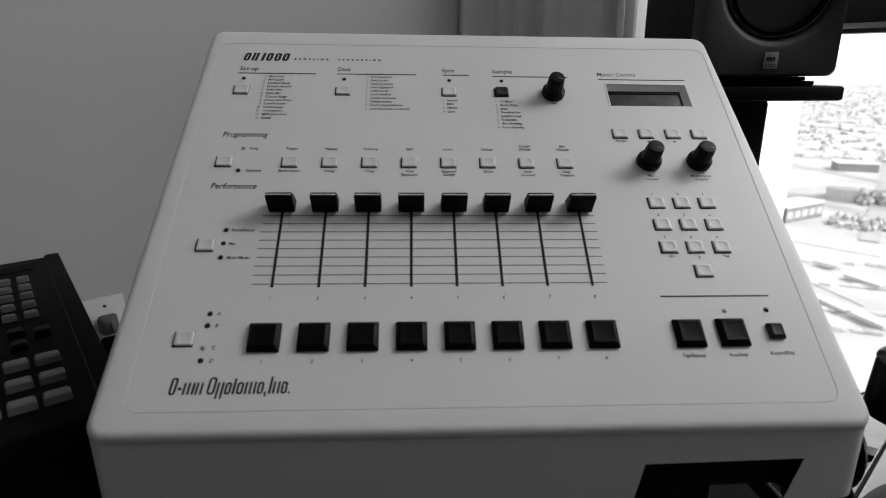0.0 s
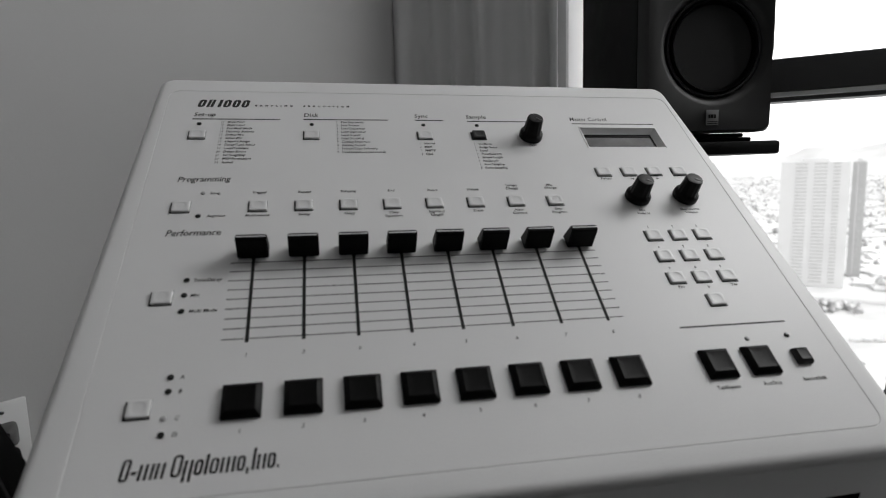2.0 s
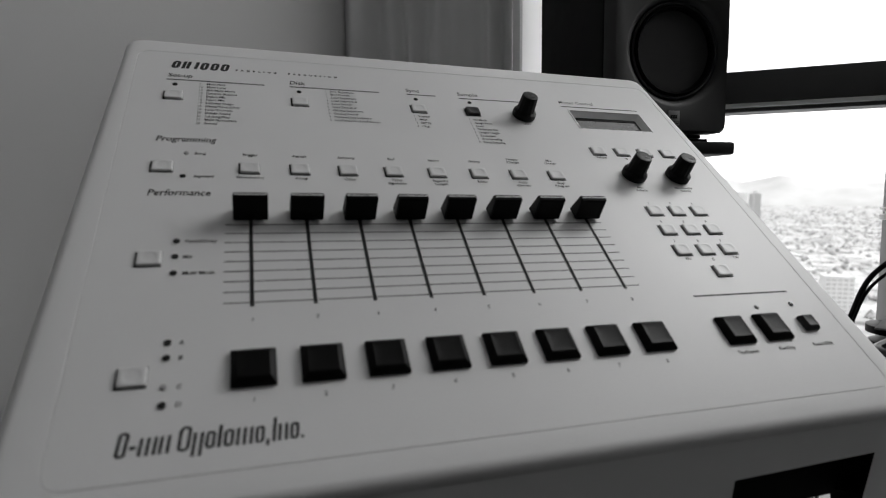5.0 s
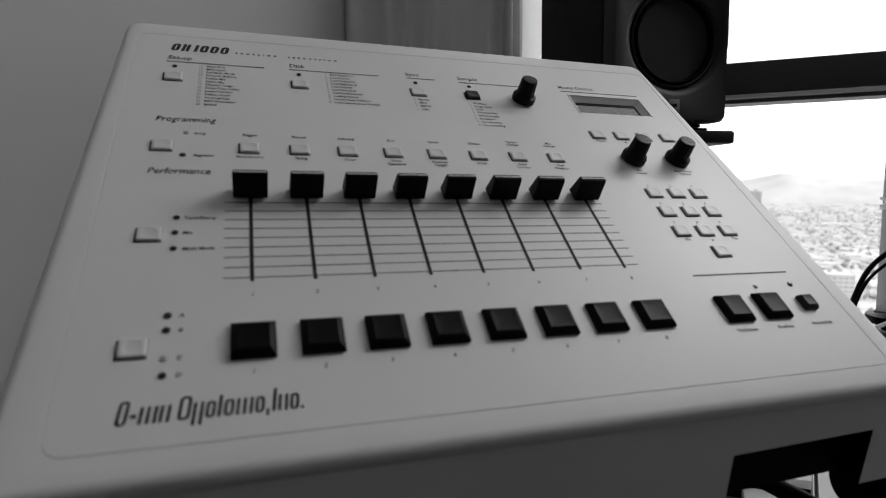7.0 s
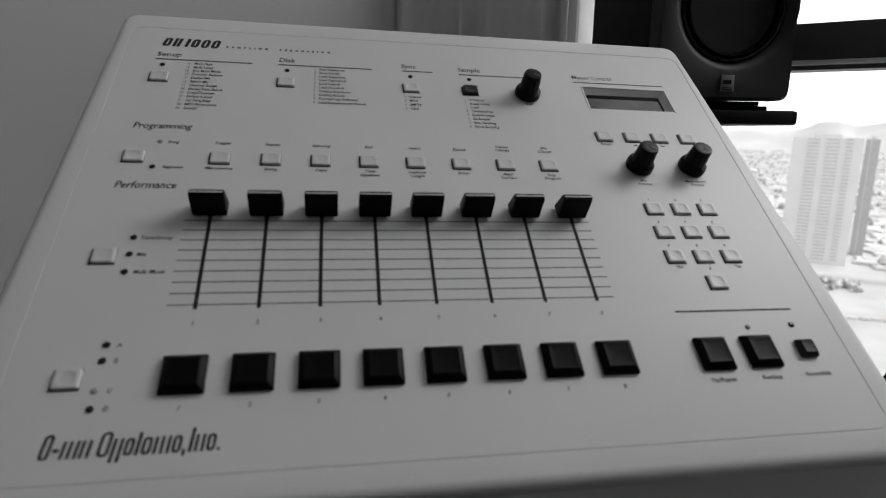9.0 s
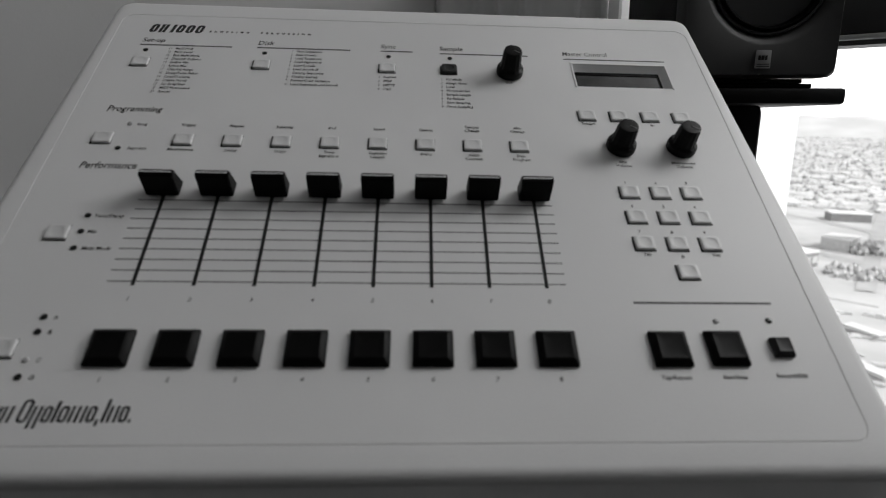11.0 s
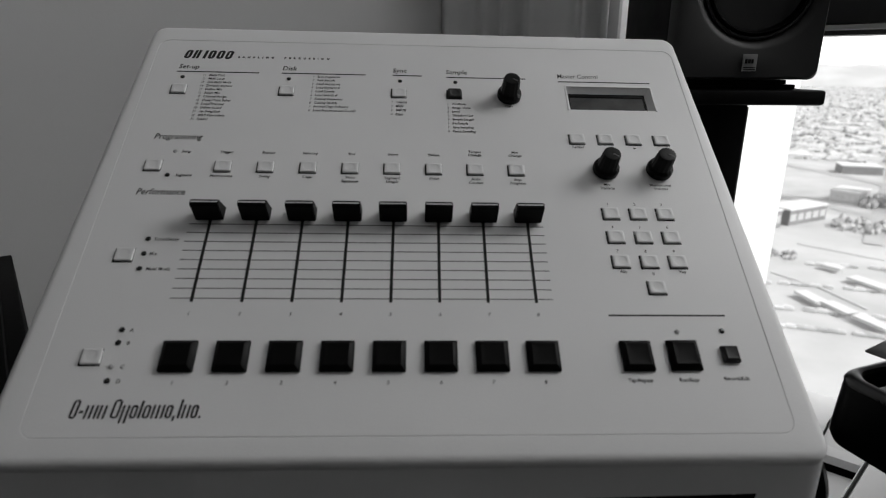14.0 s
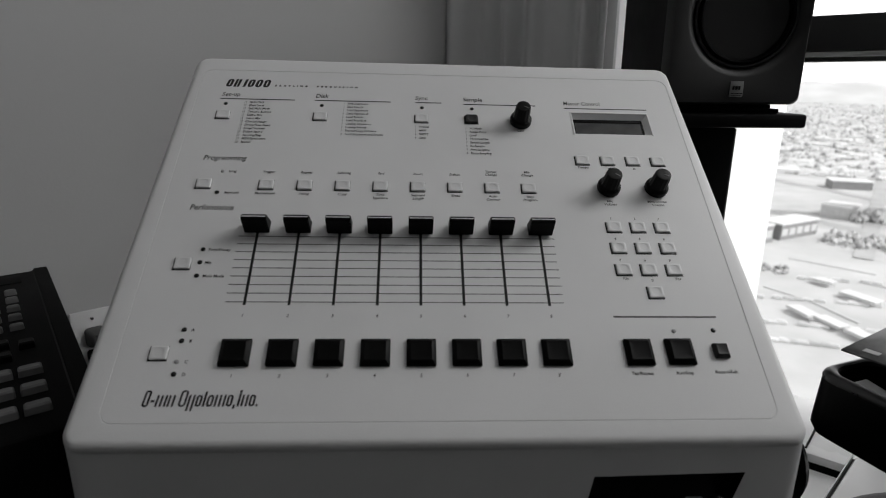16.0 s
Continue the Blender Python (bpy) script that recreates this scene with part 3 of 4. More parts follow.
knob.matrix_basis = Matrix.Translation(cm(*KNOBS[0][:2], 0)) @ Matrix.Rotation(radians(KNOBS[0][2]), 4, "Z")
for x, y, a in KNOBS[1:]:
    m = Matrix.Translation(cm(x, y, 0)) @ Matrix.Rotation(radians(a), 4, "Z")
    k2 = shared("knob", knob.data, machine, m)
    shared("pointer_line", tick.data, k2, Matrix.Identity(4))

# ---- stand under the drum machine ----
stand = empty("equipment_stand", Matrix.Translation((0.12, 0.05, 0)), "black steel table stand with padded arms under the drum machine", "stand")
inv = stand.matrix_world.inverted()
BASE_Z = Z0 + BASE
for x in (-0.045, 0.305):
    bm = bmesh.new()
    add_box(bm, x - 0.018, x + 0.018, 0.09, 0.22, BASE_Z - 0.03, BASE_Z - 0.002, 0.006, inv)
    part("arm", bm, STEEL, stand)
    bm = bmesh.new()
    add_box(bm, x - 0.016, x + 0.016, 0.12, 0.155, 0.0, BASE_Z - 0.03, 0.005, inv)
    part("post", bm, STEEL, stand)
    bm = bmesh.new()
    add_box(bm, x - 0.03, x + 0.03, -0.15, 0.3, 0.0, 0.03, 0.008, inv)
    part("foot", bm, STEEL, stand)
bm = bmesh.new()
add_box(bm, -0.045, 0.305, 0.125, 0.15, 0.45, 0.48, 0.005, inv)
part("crossbar", bm, STEEL, stand)
bm = bmesh.new()
tube(bm, [inv @ Vector((x, y, BASE_Z - 0.044)) for x, y in ((0.305, 0.13), (0.312, -0.02), (0.36, -0.065), (0.44, -0.047))], 0.006, 10)
part("side_arm", bm, STEEL, stand, "bent black arm carrying the bin")
bm = bmesh.new()
add_box(bm, 0.405, 0.445, -0.08, -0.025, 0.9135, 0.918, 0.001, inv)
part("side_tray", bm, STEEL, stand)
bm = bmesh.new()
lathe(bm, [(0.006, BASE_Z - 0.048), (0.006, 0.9134)], 12)
riser = part("riser", bm, STEEL, stand)
riser.matrix_basis = inv @ Matrix.Translation((0.436, -0.047, 0))
for x, y, z, r in ((0.312, -0.045, BASE_Z - 0.012, 0.017), (0.326, -0.022, BASE_Z + 0.006, 0.027)):
    bm = bmesh.new()
    lathe(bm, [(r * 0.4, -0.014), (r * 0.85, -0.0125), (r, -0.008), (r, 0.008), (r * 0.85, 0.0125), (r * 0.4, 0.014)], 28)
    ob = part("rubber_bumper", bm, RUBBER, machine, "round black rubber bumper")
    ob.matrix_basis = PANEL.inverted() @ Matrix.Translation((x, y, z)) @ Matrix.Rotation(radians(90), 4, "Y")

# ---- loudspeaker on its shelf ----
SPK_X = Vector((0.9945, -0.1045, 0)).normalized()
SPK_R = Vector((0.497, 0.260, 0))
SPK_W, SPK_H, SPK_D = 0.136, 0.235, 0.208
SPK_Z = 1.128
# x across the front, y back, z up; origin at the bottom centre of the front
SPEAKER = Matrix.Translation(SPK_R - SPK_X * SPK_W / 2 + Vector((0, 0, SPK_Z))) @ Matrix.Rotation(math.atan2(SPK_X.y, SPK_X.x), 4, "Z")
speaker = empty("loudspeaker", SPEAKER, "charcoal two-way studio loudspeaker standing on a black shelf", "loudspeaker")
w = SPK_W / 2
WOOF_X, WOOF_Z, WOOF_R = 0.0065, 0.0865, 0.0515
bm = bmesh.new()
pts = rounded(-w, w, 0, SPK_H, 0.008, 4)
n_out = len(pts)
circ = [(WOOF_X + (WOOF_R * 1.17) * math.cos(math.tau * (k + 0.5) / 48), WOOF_Z + (WOOF_R * 1.17) * math.sin(math.tau * (k + 0.5) / 48)) for k in range(48)]
outer_b = [bm.verts.new((x, 0.022, z)) for x, z in pts]
outer_m = [bm.verts.new((x, 0.004, z)) for x, z in pts]
outer_f = [bm.verts.new((x * 0.965, 0.0, SPK_H / 2 + (z - SPK_H / 2) * 0.98)) for x, z in pts]
hole_f = [bm.verts.new((x, 0.0, z)) for x, z in circ]
hole_m = [bm.verts.new((WOOF_X + (x - WOOF_X) * 0.94, 0.0022, WOOF_Z + (z - WOOF_Z) * 0.94)) for x, z in circ]
hole_i = [bm.verts.new((WOOF_X + (x - WOOF_X) * 0.84, 0.009, WOOF_Z + (z - WOOF_Z) * 0.84)) for x, z in circ]
for a, b in ((outer_b, outer_m), (outer_m, outer_f)):
    for k in range(n_out):
        bm.faces.new((a[k], a[(k + 1) % n_out], b[(k + 1) % n_out], b[k]))
for k in range(48):
    bm.faces.new((hole_f[k], hole_f[(k + 1) % 48], hole_m[(k + 1) % 48], hole_m[k]))
    bm.faces.new((hole_m[k], hole_m[(k + 1) % 48], hole_i[(k + 1) % 48], hole_i[k]))
bmesh.ops.triangle_fill(bm, use_beauty=True, edges=[bm.edges.get((r[k], r[(k + 1) % len(r)])) for r in (outer_f, hole_f) for k in range(len(r))])
bm.faces.new(outer_b)
part("baffle", bm, SPEAKER_GREY, speaker, "charcoal moulded front baffle")
part("cabinet", box(-w + 0.001, w - 0.001, 0.029, SPK_D, 0.004, SPK_H - 0.004, 0.006), SPEAKER_BOX, speaker, "black vinyl cabinet")
part("seam", box(-w + 0.008, w - 0.008, 0.0225, 0.0288, 0.006, SPK_H - 0.006), WELL, speaker, smooth=False)


def disc(name, profile, mat, label, n=56):
    bm = bmesh.new()
    rings = [[(r * math.cos(math.tau * k / n), -z, r * math.sin(math.tau * k / n)) for k in range(n)] for r, z in profile]
    loft(bm, rings, False, True)
    ob = part(name, bm, mat, woofer, label)
    return ob


woofer = new("woofer")
woofer.parent = speaker
woofer.matrix_basis = Matrix.Translation((WOOF_X, 0.0, WOOF_Z))
R = WOOF_R
disc("trim_ring", [(R * 0.99, -0.0095), (R * 0.985, -0.006), (R * 0.96, -0.005), (R * 0.93, -0.006), (R * 0.92, -0.010)], SPEAKER_GREY, "moulded ring")
disc("surround", [(R * 0.94, -0.009), (R * 0.915, -0.005), (R * 0.88, -0.0035), (R * 0.84, -0.006), (R * 0.82, -0.011)], RUBBER, "black rubber surround")
disc("cone", [(R * 0.83, -0.0115), (R * 0.6, -0.0145), (R * 0.4, -0.0180), (R * 0.24, -0.0205), (R * 0.1, -0.021)], CONE, "dark paper cone")
disc("dust_cap", [(R * 0.27, -0.0195), (R * 0.22, -0.0155), (R * 0.14, -0.012), (R * 0.05, -0.011)], DUST_CAP, "domed cap")
badge = part("badge", box(-0.0066, 0.0066, -0.0012, 0.0, 0.0075, 0.0228, 0.0004, Matrix.Translation((0.003, 0, 0))), BADGE, speaker, "square silver maker's badge")
for x0, x1 in ((-0.0015, 0.0005), (0.0012, 0.0036), (0.0043, 0.0062)):
    part("badge_mark", box(x0, x1, -0.0018, -0.001, 0.0145, 0.0182), SPEAKER_BOX, badge, smooth=False)
for z in (0.0088, 0.0106):
    part("badge_rule", box(-0.0024, 0.0084, -0.0018, -0.001, z, z + 0.0006), SPEAKER_BOX, badge, smooth=False)

shelf = empty("speaker_stand", SPEAKER @ Matrix.Translation((0, 0.07, -SPK_Z)), "black steel speaker stand with flat shelf and square column", "stand")
part("shelf", box(-0.09, 0.076, -0.075, 0.10, 1.1045, 1.1185, 0.003), STEEL, shelf)
part("pad", box(-0.06, 0.056, -0.055, 0.08, 1.1187, 1.1232, 0.001), RUBBER, shelf, "thin black pad")
part("pad", box(-0.06, 0.047, -0.055, 0.08, 1.1234, 1.1275, 0.001), RUBBER, shelf, "thin black pad")
part("column", box(-0.065, 0.026, -0.03, 0.04, 0.02, 1.1043, 0.003), STEEL, shelf)
part("edge_strip", box(0.0262, 0.031, -0.02, 0.03, 0.02, 1.1, 0.001), FRAME_DARK, shelf)
part("base_plate", box(-0.16, 0.12, -0.14, 0.15, 0.0, 0.02, 0.004), STEEL, shelf)

# ---- second sampler ----
MPC_X = Vector((-0.819, -0.574, 0))
# x to the right, y away, origin at the far right corner of the top
MPCM = Matrix.Translation((-0.304, 0.298, 0.951)) @ Matrix.Rotation(math.atan2(-MPC_X.y, -MPC_X.x), 4, "Z") @ Matrix.Scale(1.15, 4)
sampler = empty("sampler", MPCM, "dark grey pad sampler with rows of pale keys", "sampler")
part("body", box(-0.42, 0.0, -0.325, 0.0, -0.075, 0.0, 0.004), SAMPLER, sampler, "dark grey metal body")
part("side_cheek", box(-0.0085, 0.0025, -0.327, 0.002, -0.077, 0.0012, 0.0012), SAMPLER, sampler)
part("seam", box(-0.0096, -0.0086, -0.325, -0.001, -0.01, 0.0003), WELL, sampler, smooth=False)
part("display_window", box(-0.10, -0.0195, -0.0385, -0.0125, -0.002, 0.001, 0.0005), LCD_RIM, sampler, "dark display window")


def cap_mesh(name, w, d, h, mat):
    """A key cap with sloping sides and a flat top."""
    bm = bmesh.new()
    loft(bm, [[(x, y, z) for x, y in rounded(-w + i, w - i, -d + i + o, d - i + o, 0.0008, 2)] for i, z, o in ((0, 0, 0), (0.0003, h * 0.8, 0.0004), (0.0012, h, 0.0006))])
    bmesh.ops.recalc_face_normals(bm, faces=bm.faces)
    me = bpy.data.meshes.new(name)
    bm.to_mesh(me)
    bm.free()
    me.materials.append(mat)
    return me


KEY2 = cap_mesh("small_key", 0.0043, 0.0027, 0.0042, SAMPLER_KEY)
BAR2 = cap_mesh("bar_key", 0.0064, 0.0038, 0.0048, SAMPLER_KEY)
KEY3 = cap_mesh("dark_key", 0.0046, 0.0045, 0.0045, BLACK)
BAND2 = cap_mesh("print_band", 0.0043, 0.0009, 0.0003, FAINT_INK)
for c in range(8):
    for r in range(5):
        shared("key", KEY2, sampler, Matrix.Translation((-0.0288 - 0.0124 * c, -0.0695 - 0.0224 * r, 0)))
        shared("print_band", BAND2, sampler, Matrix.Translation((-0.0288 - 0.0124 * c, -0.0625 - 0.0224 * r, 0)))
for c in range(6):
    for r, y in enumerate((-0.2445, -0.2715, -0.2975)):
        shared("bar_key", BAR2, sampler, Matrix.Translation((-0.0262 - 0.0152 * c, y, 0)))
for x, y in ((-0.0253, -0.198), (-0.039, -0.1915), (-0.0385, -0.2145), (-0.0525, -0.1935), (-0.0525, -0.2145)):
    shared("dark_key", KEY3, sampler, Matrix.Translation((x, y, 0)))
table = empty("side_table", Matrix.Translation((-0.35, 0.05, 0)), "black side table under the sampler", "table")
inv = table.matrix_world.inverted()
part("tabletop", box(-0.43, 0.0, -0.33, 0.0, -0.105, -0.0775, 0.004, inv @ MPCM), STEEL, table)
for x, y in ((-0.41, -0.31), (-0.41, -0.02), (-0.02, -0.31), (-0.02, -0.02)):
    part("leg", box(x - 0.015, x + 0.015, y - 0.015, y + 0.015, -0.827, -0.105, 0.003, inv @ MPCM), STEEL, table)

# ---- wall socket with plugs ----
SOCKET = WALLM @ Matrix.Translation((-0.695, 0, 0.864))
socket = empty("wall_socket", SOCKET, "ivory wall socket plate with two plugs in it", "socket")
part("cover_plate", box(0, 0.047, -0.005, 0, -0.09, 0, 0.002), PLATE, socket)
for k, mat_ in enumerate((material("grey_plug", 0.07, 0.5), BLACK)):
    bm = bmesh.new()
    z = -0.036 - 0.03 * k
    loft(bm, [[(x, y, zz) for x, zz in rounded(0.013 - 0.001 * k + i, 0.036 - i, z - 0.013 + i, z + 0.013 - i, 0.005, 3)] for y, i in ((-0.005, 0.0), (-0.013, 0.001), (-0.02, 0.005), (-0.022, 0.008))])
    part("plug", bm, mat_, socket, "moulded plug")
bm = bmesh.new()
lathe(bm, [(0.003, 0), (0.003, 0.0015), (0.0018, 0.002)], 10)
ob = part("screw", bm, CHROME, socket)
ob.matrix_basis = Matrix.Translation((0.024, -0.005, -0.011)) @ Matrix.Diagonal((0.7, 0.7, 0.7, 1)) @ Matrix.Rotation(radians(90), 4, "X")

# ---- desk, turntable and box by the window ----
DESK_Z = 0.682
desk = empty("desk", Matrix.Translation((0.5, 0.1, 0)), "white laminate desk under the window", "desk")
inv = desk.matrix_world.inverted()
top_m = inv @ WINDOW
part("desktop", box(0.335, 1.0, -0.66, -0.158, DESK_Z - 0.03, DESK_Z, 0.003, top_m), DESK, desk)
for x, y in ((0.375, -0.62), (0.375, -0.2), (0.96, -0.62), (0.96, -0.2)):
    part("leg", box(x - 0.02, x + 0.02, y - 0.02, y + 0.02, 0, DESK_Z - 0.03, 0.002, top_m), STEEL, desk)

TT_Z = 0.74
tt_corner, tt_near = Vector((0.606, 0.219, 0)), Vector((0.525, 0.151, 0))
tt_dir = (tt_corner - tt_near).normalized()
# x along its back edge to the right, y towards the back
TT = Matrix.Translation((tt_corner.x, tt_corner.y, 0)) @ Matrix.Rotation(math.atan2(tt_dir.y, tt_dir.x) - radians(90), 4, "Z")
deck = empty("turntable", TT, "silver-grey turntable with black platter on the desk", "turntable")
part("plinth", box(0.0, 0.42, -0.35, 0.0, TT_Z - 0.05, TT_Z, 0.004), DECK, deck, "brushed grey plinth")
part("edge_trim", box(-0.004, -0.0025, -0.35, 0.0, TT_Z - 0.045, TT_Z - 0.001, 0.0006), DECK, deck)
part("edge_gap", box(-0.0026, -0.0001, -0.35, -0.001, TT_Z - 0.045, TT_Z - 0.006), WELL, deck)
for x, y in ((0.04, -0.04), (0.38, -0.04), (0.04, -0.31), (0.38, -0.31)):
    bm = bmesh.new()
    lathe(bm, [(0.022, DESK_Z), (0.026, DESK_Z + 0.004), (0.026, TT_Z - 0.05)], 20)
    f = part("foot", bm, RUBBER, deck)
    f.matrix_basis = Matrix.Translation((x, y, 0))
bm = bmesh.new()
lathe(bm, [(0.155, 0), (0.16, 0.003), (0.16, 0.012), (0.152, 0.016), (0.05, 0.0165), (0.004, 0.0165)], 64)
p = part("platter", bm, PAD, deck, "black platter with rubber mat")
p.matrix_basis = Matrix.Translation((0.165, -0.172, TT_Z))

BOX_A, BOX_B = Vector((0.640, 0.327, 0)), Vector((0.668, 0.240, 0))
bd = (BOX_B - BOX_A).normalized()
# x along the near face towards the front, y away to the right
BIN = Matrix.Translation((BOX_A.x - 0.017, BOX_A.y + 0.002, SILL_Z)) @ Matrix.Rotation(math.atan2(bd.y, bd.x), 4, "Z")
BIN = Matrix.Translation((0.108, -0.33, 1.146)) @ Matrix.Scale(0.51, 4) @ Matrix.Translation((-0.108, 0.33, -1.146)) @ BIN @ Matrix.Translation((-0.004, -0.002, 0.0)) @ Matrix.Diagonal((1, 1, 1.07, 1))
bin_thing = empty("storage_bin", BIN, "black plastic open bin holding printed packets beside the drum machine", "bin")
# Lighter, glossier black paints in the window light the rim catches.
RIM = material("lightened_black_rim", 0.006, 0.3, 0.3, 60.0, spec=0.35)


def bin_ring(levels, close=False):
    bm = bmesh.new()
    loft(bm, [[(x, y, z) for x, y in rounded(i, 0.20 - i, i, 0.115 - i, 0.026, 6)] for i, z in levels], close, False)
    return bm


part("shell", bin_ring(((0.009, 0.0), (0.002, 0.004), (-0.002, 0.014), (-0.0015, 0.03), (0.0005, 0.0755)), True), RUBBER, bin_thing, "black moulded shell")
part("rim", bin_ring(((0.0005, 0.0757), (0.0, 0.079), (0.0015, 0.083), (0.0045, 0.0862), (0.0085, 0.0868), (0.0115, 0.085), (0.0125, 0.08))), RIM, bin_thing, "rounded glossy rim")
part("liner", bin_ring(((0.0126, 0.0798), (0.013, 0.05), (0.015, 0.032))), RUBBER, bin_thing, "dark inner wall")
part("inner_floor", box(0.014, 0.186, 0.014, 0.101, 0.028, 0.032), RUBBER, bin_thing, smooth=False)
bm = bmesh.new()
add_box(bm, 0.02, 0.06, 0.024, 0.06, 0.0325, 0.078, 0.002, Matrix.Rotation(radians(8), 4, "Y"))
pk = tagged(finish("packet", bm, SLEEVE_PALE, smooth=True), "small pale carton lying in the black bin", "packet")
pk.matrix_world = BIN
bm = bmesh.new()
add_box(bm, 0.0, 0.16, 0.0, 0.10, 0.0, 0.003, 0.001)
sl = tagged(finish("record_sleeve", bm, PRINTED, smooth=True), "dark glossy printed sleeve leaning on the black bin", "sleeve")
sl.matrix_world = BIN @ Matrix.Translation((-0.002, 0.05, 0.099)) @ Matrix.Rotation(radians(12), 4, "X") @ Matrix.Rotation(radians(-5), 4, "Y")
for k, (x, wd) in enumerate(((0.02, 0.02), (0.05, 0.014), (0.072, 0.03), (0.115, 0.02))):
    bm = box(x, x + wd, 0.012 + 0.01 * (k % 2), 0.02 + 0.016 * (k % 2), 0.0031, 0.0036)
    part("print_bar", bm, SLEEVE_PALE, sl, smooth=False)

# ---- slim stand and cables by the mullion ----
mic = empty("cable_stand", Matrix.Translation((0.762, 0.244, 0)), "slim upright stand with pale clamp and looped cables", "stand")
bm = bmesh.new()
lathe(bm, [(0.010, SILL_Z), (0.010, 0.985), (0.007, 0.99), (0.0065, 1.30)], 20)
part("tube", bm, FRAME_DARK, mic, "dark metal tube")
bm = bmesh.new()
lathe(bm, [(0.0068, 1.027), (0.027, 1.028), (0.027, 1.034), (0.022, 1.035), (0.022, 1.039), (0.027, 1.04), (0.027, 1.043), (0.0068, 1.044)], 24)
part("clamp", bm, FRAME_WHITE, mic, "pale clamp ring")
for z, r in ((0.892, 0.035), (0.872, 0.032), (0.842, 0.038)):
    bm = bmesh.new()
    lathe(bm, [(r * 0.5, z - 0.006), (r, z - 0.005), (r, z + 0.004), (r * 0.5, z + 0.006)], 24)
    part("collar", bm, RUBBER, mic, "black rubber collar")
bm = bmesh.new()
lathe(bm, [(0.035, SILL_Z), (0.04, SILL_Z + 0.004), (0.037, SILL_Z + 0.014), (0.014, SILL_Z + 0.02)], 32)
part("base", bm, STEEL, mic)
for r, off in ((0.0034, 0.0), (0.0022, 0.014)):
    bm = bmesh.new()
    tube(bm, curve_points([(0.796, 0.267, 0.981 - off), (0.781, 0.272, 0.974 - off), (0.759, 0.285, 0.946 - off), (0.741, 0.292, 0.896 - off), (0.721 + off * 0.3, 0.297, 0.83), (0.711, 0.317 + off, 0.75), (0.706, 0.332 + off, SILL_Z + r)], 8), r)
    tagged(finish("cable", bm, CABLE, smooth=True), "black cable looping down to the window sill", "cable")
bm = bmesh.new()
tube(bm, curve_points([(0.60, 0.289, SILL_Z + 0.0014), (0.6326, 0.3213, SILL_Z + 0.0014), (0.652, 0.3405, SILL_Z + 0.0014), (0.69, 0.368, SILL_Z + 0.0014), (0.76, 0.39, SILL_Z + 0.0014)], 8), 0.0014)
tagged(finish("cable", bm, CABLE, smooth=True), "thin black lead lying on the white sill beside the bin", "cable")

# ---- the city far below ----
GZ = -96.0
EYE = Vector((0.08, -0.3, 1.1))


def ground_at(az, el):
    d = (EYE.z - GZ) / math.tan(radians(-el))
    return Vector((EYE.x + d * math.sin(radians(az)), EYE.y + d * math.cos(radians(az)), GZ))


bm = bmesh.new()
lo = [(4600 * math.cos(math.tau * k / 48), 4600 * math.sin(math.tau * k / 48), GZ) for k in range(48)]
bm.faces.new([bm.verts.new(p) for p in lo])
tagged(finish("ground", bm, GROUND), "pale sunlit city ground", "ground", kind="structure")


def roadway(name, pts, width, z):
    bm = bmesh.new()
    c = [Vector(p) for p in pts]
    rows = []
    for i, p in enumerate(c):
        d = (c[min(i + 1, len(c) - 1)] - c[max(i - 1, 0)]).normalized()
        s = Vector((-d.y, d.x, 0)) * width / 2
        rows.append((bm.verts.new(p + s + Vector((0, 0, z))), bm.verts.new(p - s + Vector((0, 0, z)))))
    for a, b in zip(rows, rows[1:]):
        bm.faces.new((a[0], a[1], b[1], b[0]))
    return tagged(finish(name, bm, ASPHALT), "asphalt road between the blocks, paled for haze", "road", kind="structure")


roadway("road", [ground_at(30, -10.2), ground_at(36.9, -10.95), ground_at(40.6, -11.5), ground_at(44, -11.6), ground_at(52, -11.4), ground_at(62, -11.3)], 11, 0.3)
roadway("road", [ground_at(30, -7.5), ground_at(32.8, -7.8), ground_at(35.5, -8.15), ground_at(41, -8.9), ground_at(50, -9.2)], 14, 0.3)
roadway("road", [ground_at(40.0, -13.5), ground_at(40.2, -8), ground_at(40.1, -5)], 10, 0.5)
roadway("road", [ground_at(28, -4.4), ground_at(40, -4.6), ground_at(56, -4.5), ground_at(70, -4.5)], 26, 0.4)

SLAB_WALL = material("grey_slab_concrete", 0.42, 0.8, 0.05, 0.05)
SHED = material("grey_shed_cladding", 0.2, 0.8, 0.1, 0.2)


def building(name, a, b, depth, h, mat_wall, label, bays=0, storeys=1):
    """A flat-roofed block whose near wall stands between two ground points, given as bearing and dip."""
    p0, p1 = ground_at(*a), ground_at(*b)
    d = p1 - p0
    w = d.length
    ob = empty(name, Matrix.Translation(p0) @ Matrix.Rotation(math.atan2(d.y, d.x), 4, "Z"), label, "building")
    part("wall", box(0, w, 0, depth, 0, h), mat_wall, ob, smooth=False)
    part("roof", box(-0.5, w + 0.5, -0.5, depth + 0.5, h, h + 0.9), HOUSES, ob, smooth=False)
    for r in range(storeys):
        z0 = h * (r + 0.28) / storeys
        for k in range(bays):
            x = w * (k + 0.5) / bays
            part("window", box(x - w / bays * 0.36, x + w / bays * 0.36, -0.15, 0.3, z0, z0 + h * 0.45 / storeys), SLAB_WALL if mat_wall == SHED else TOWER_DARK, ob, smooth=False)
    return ob


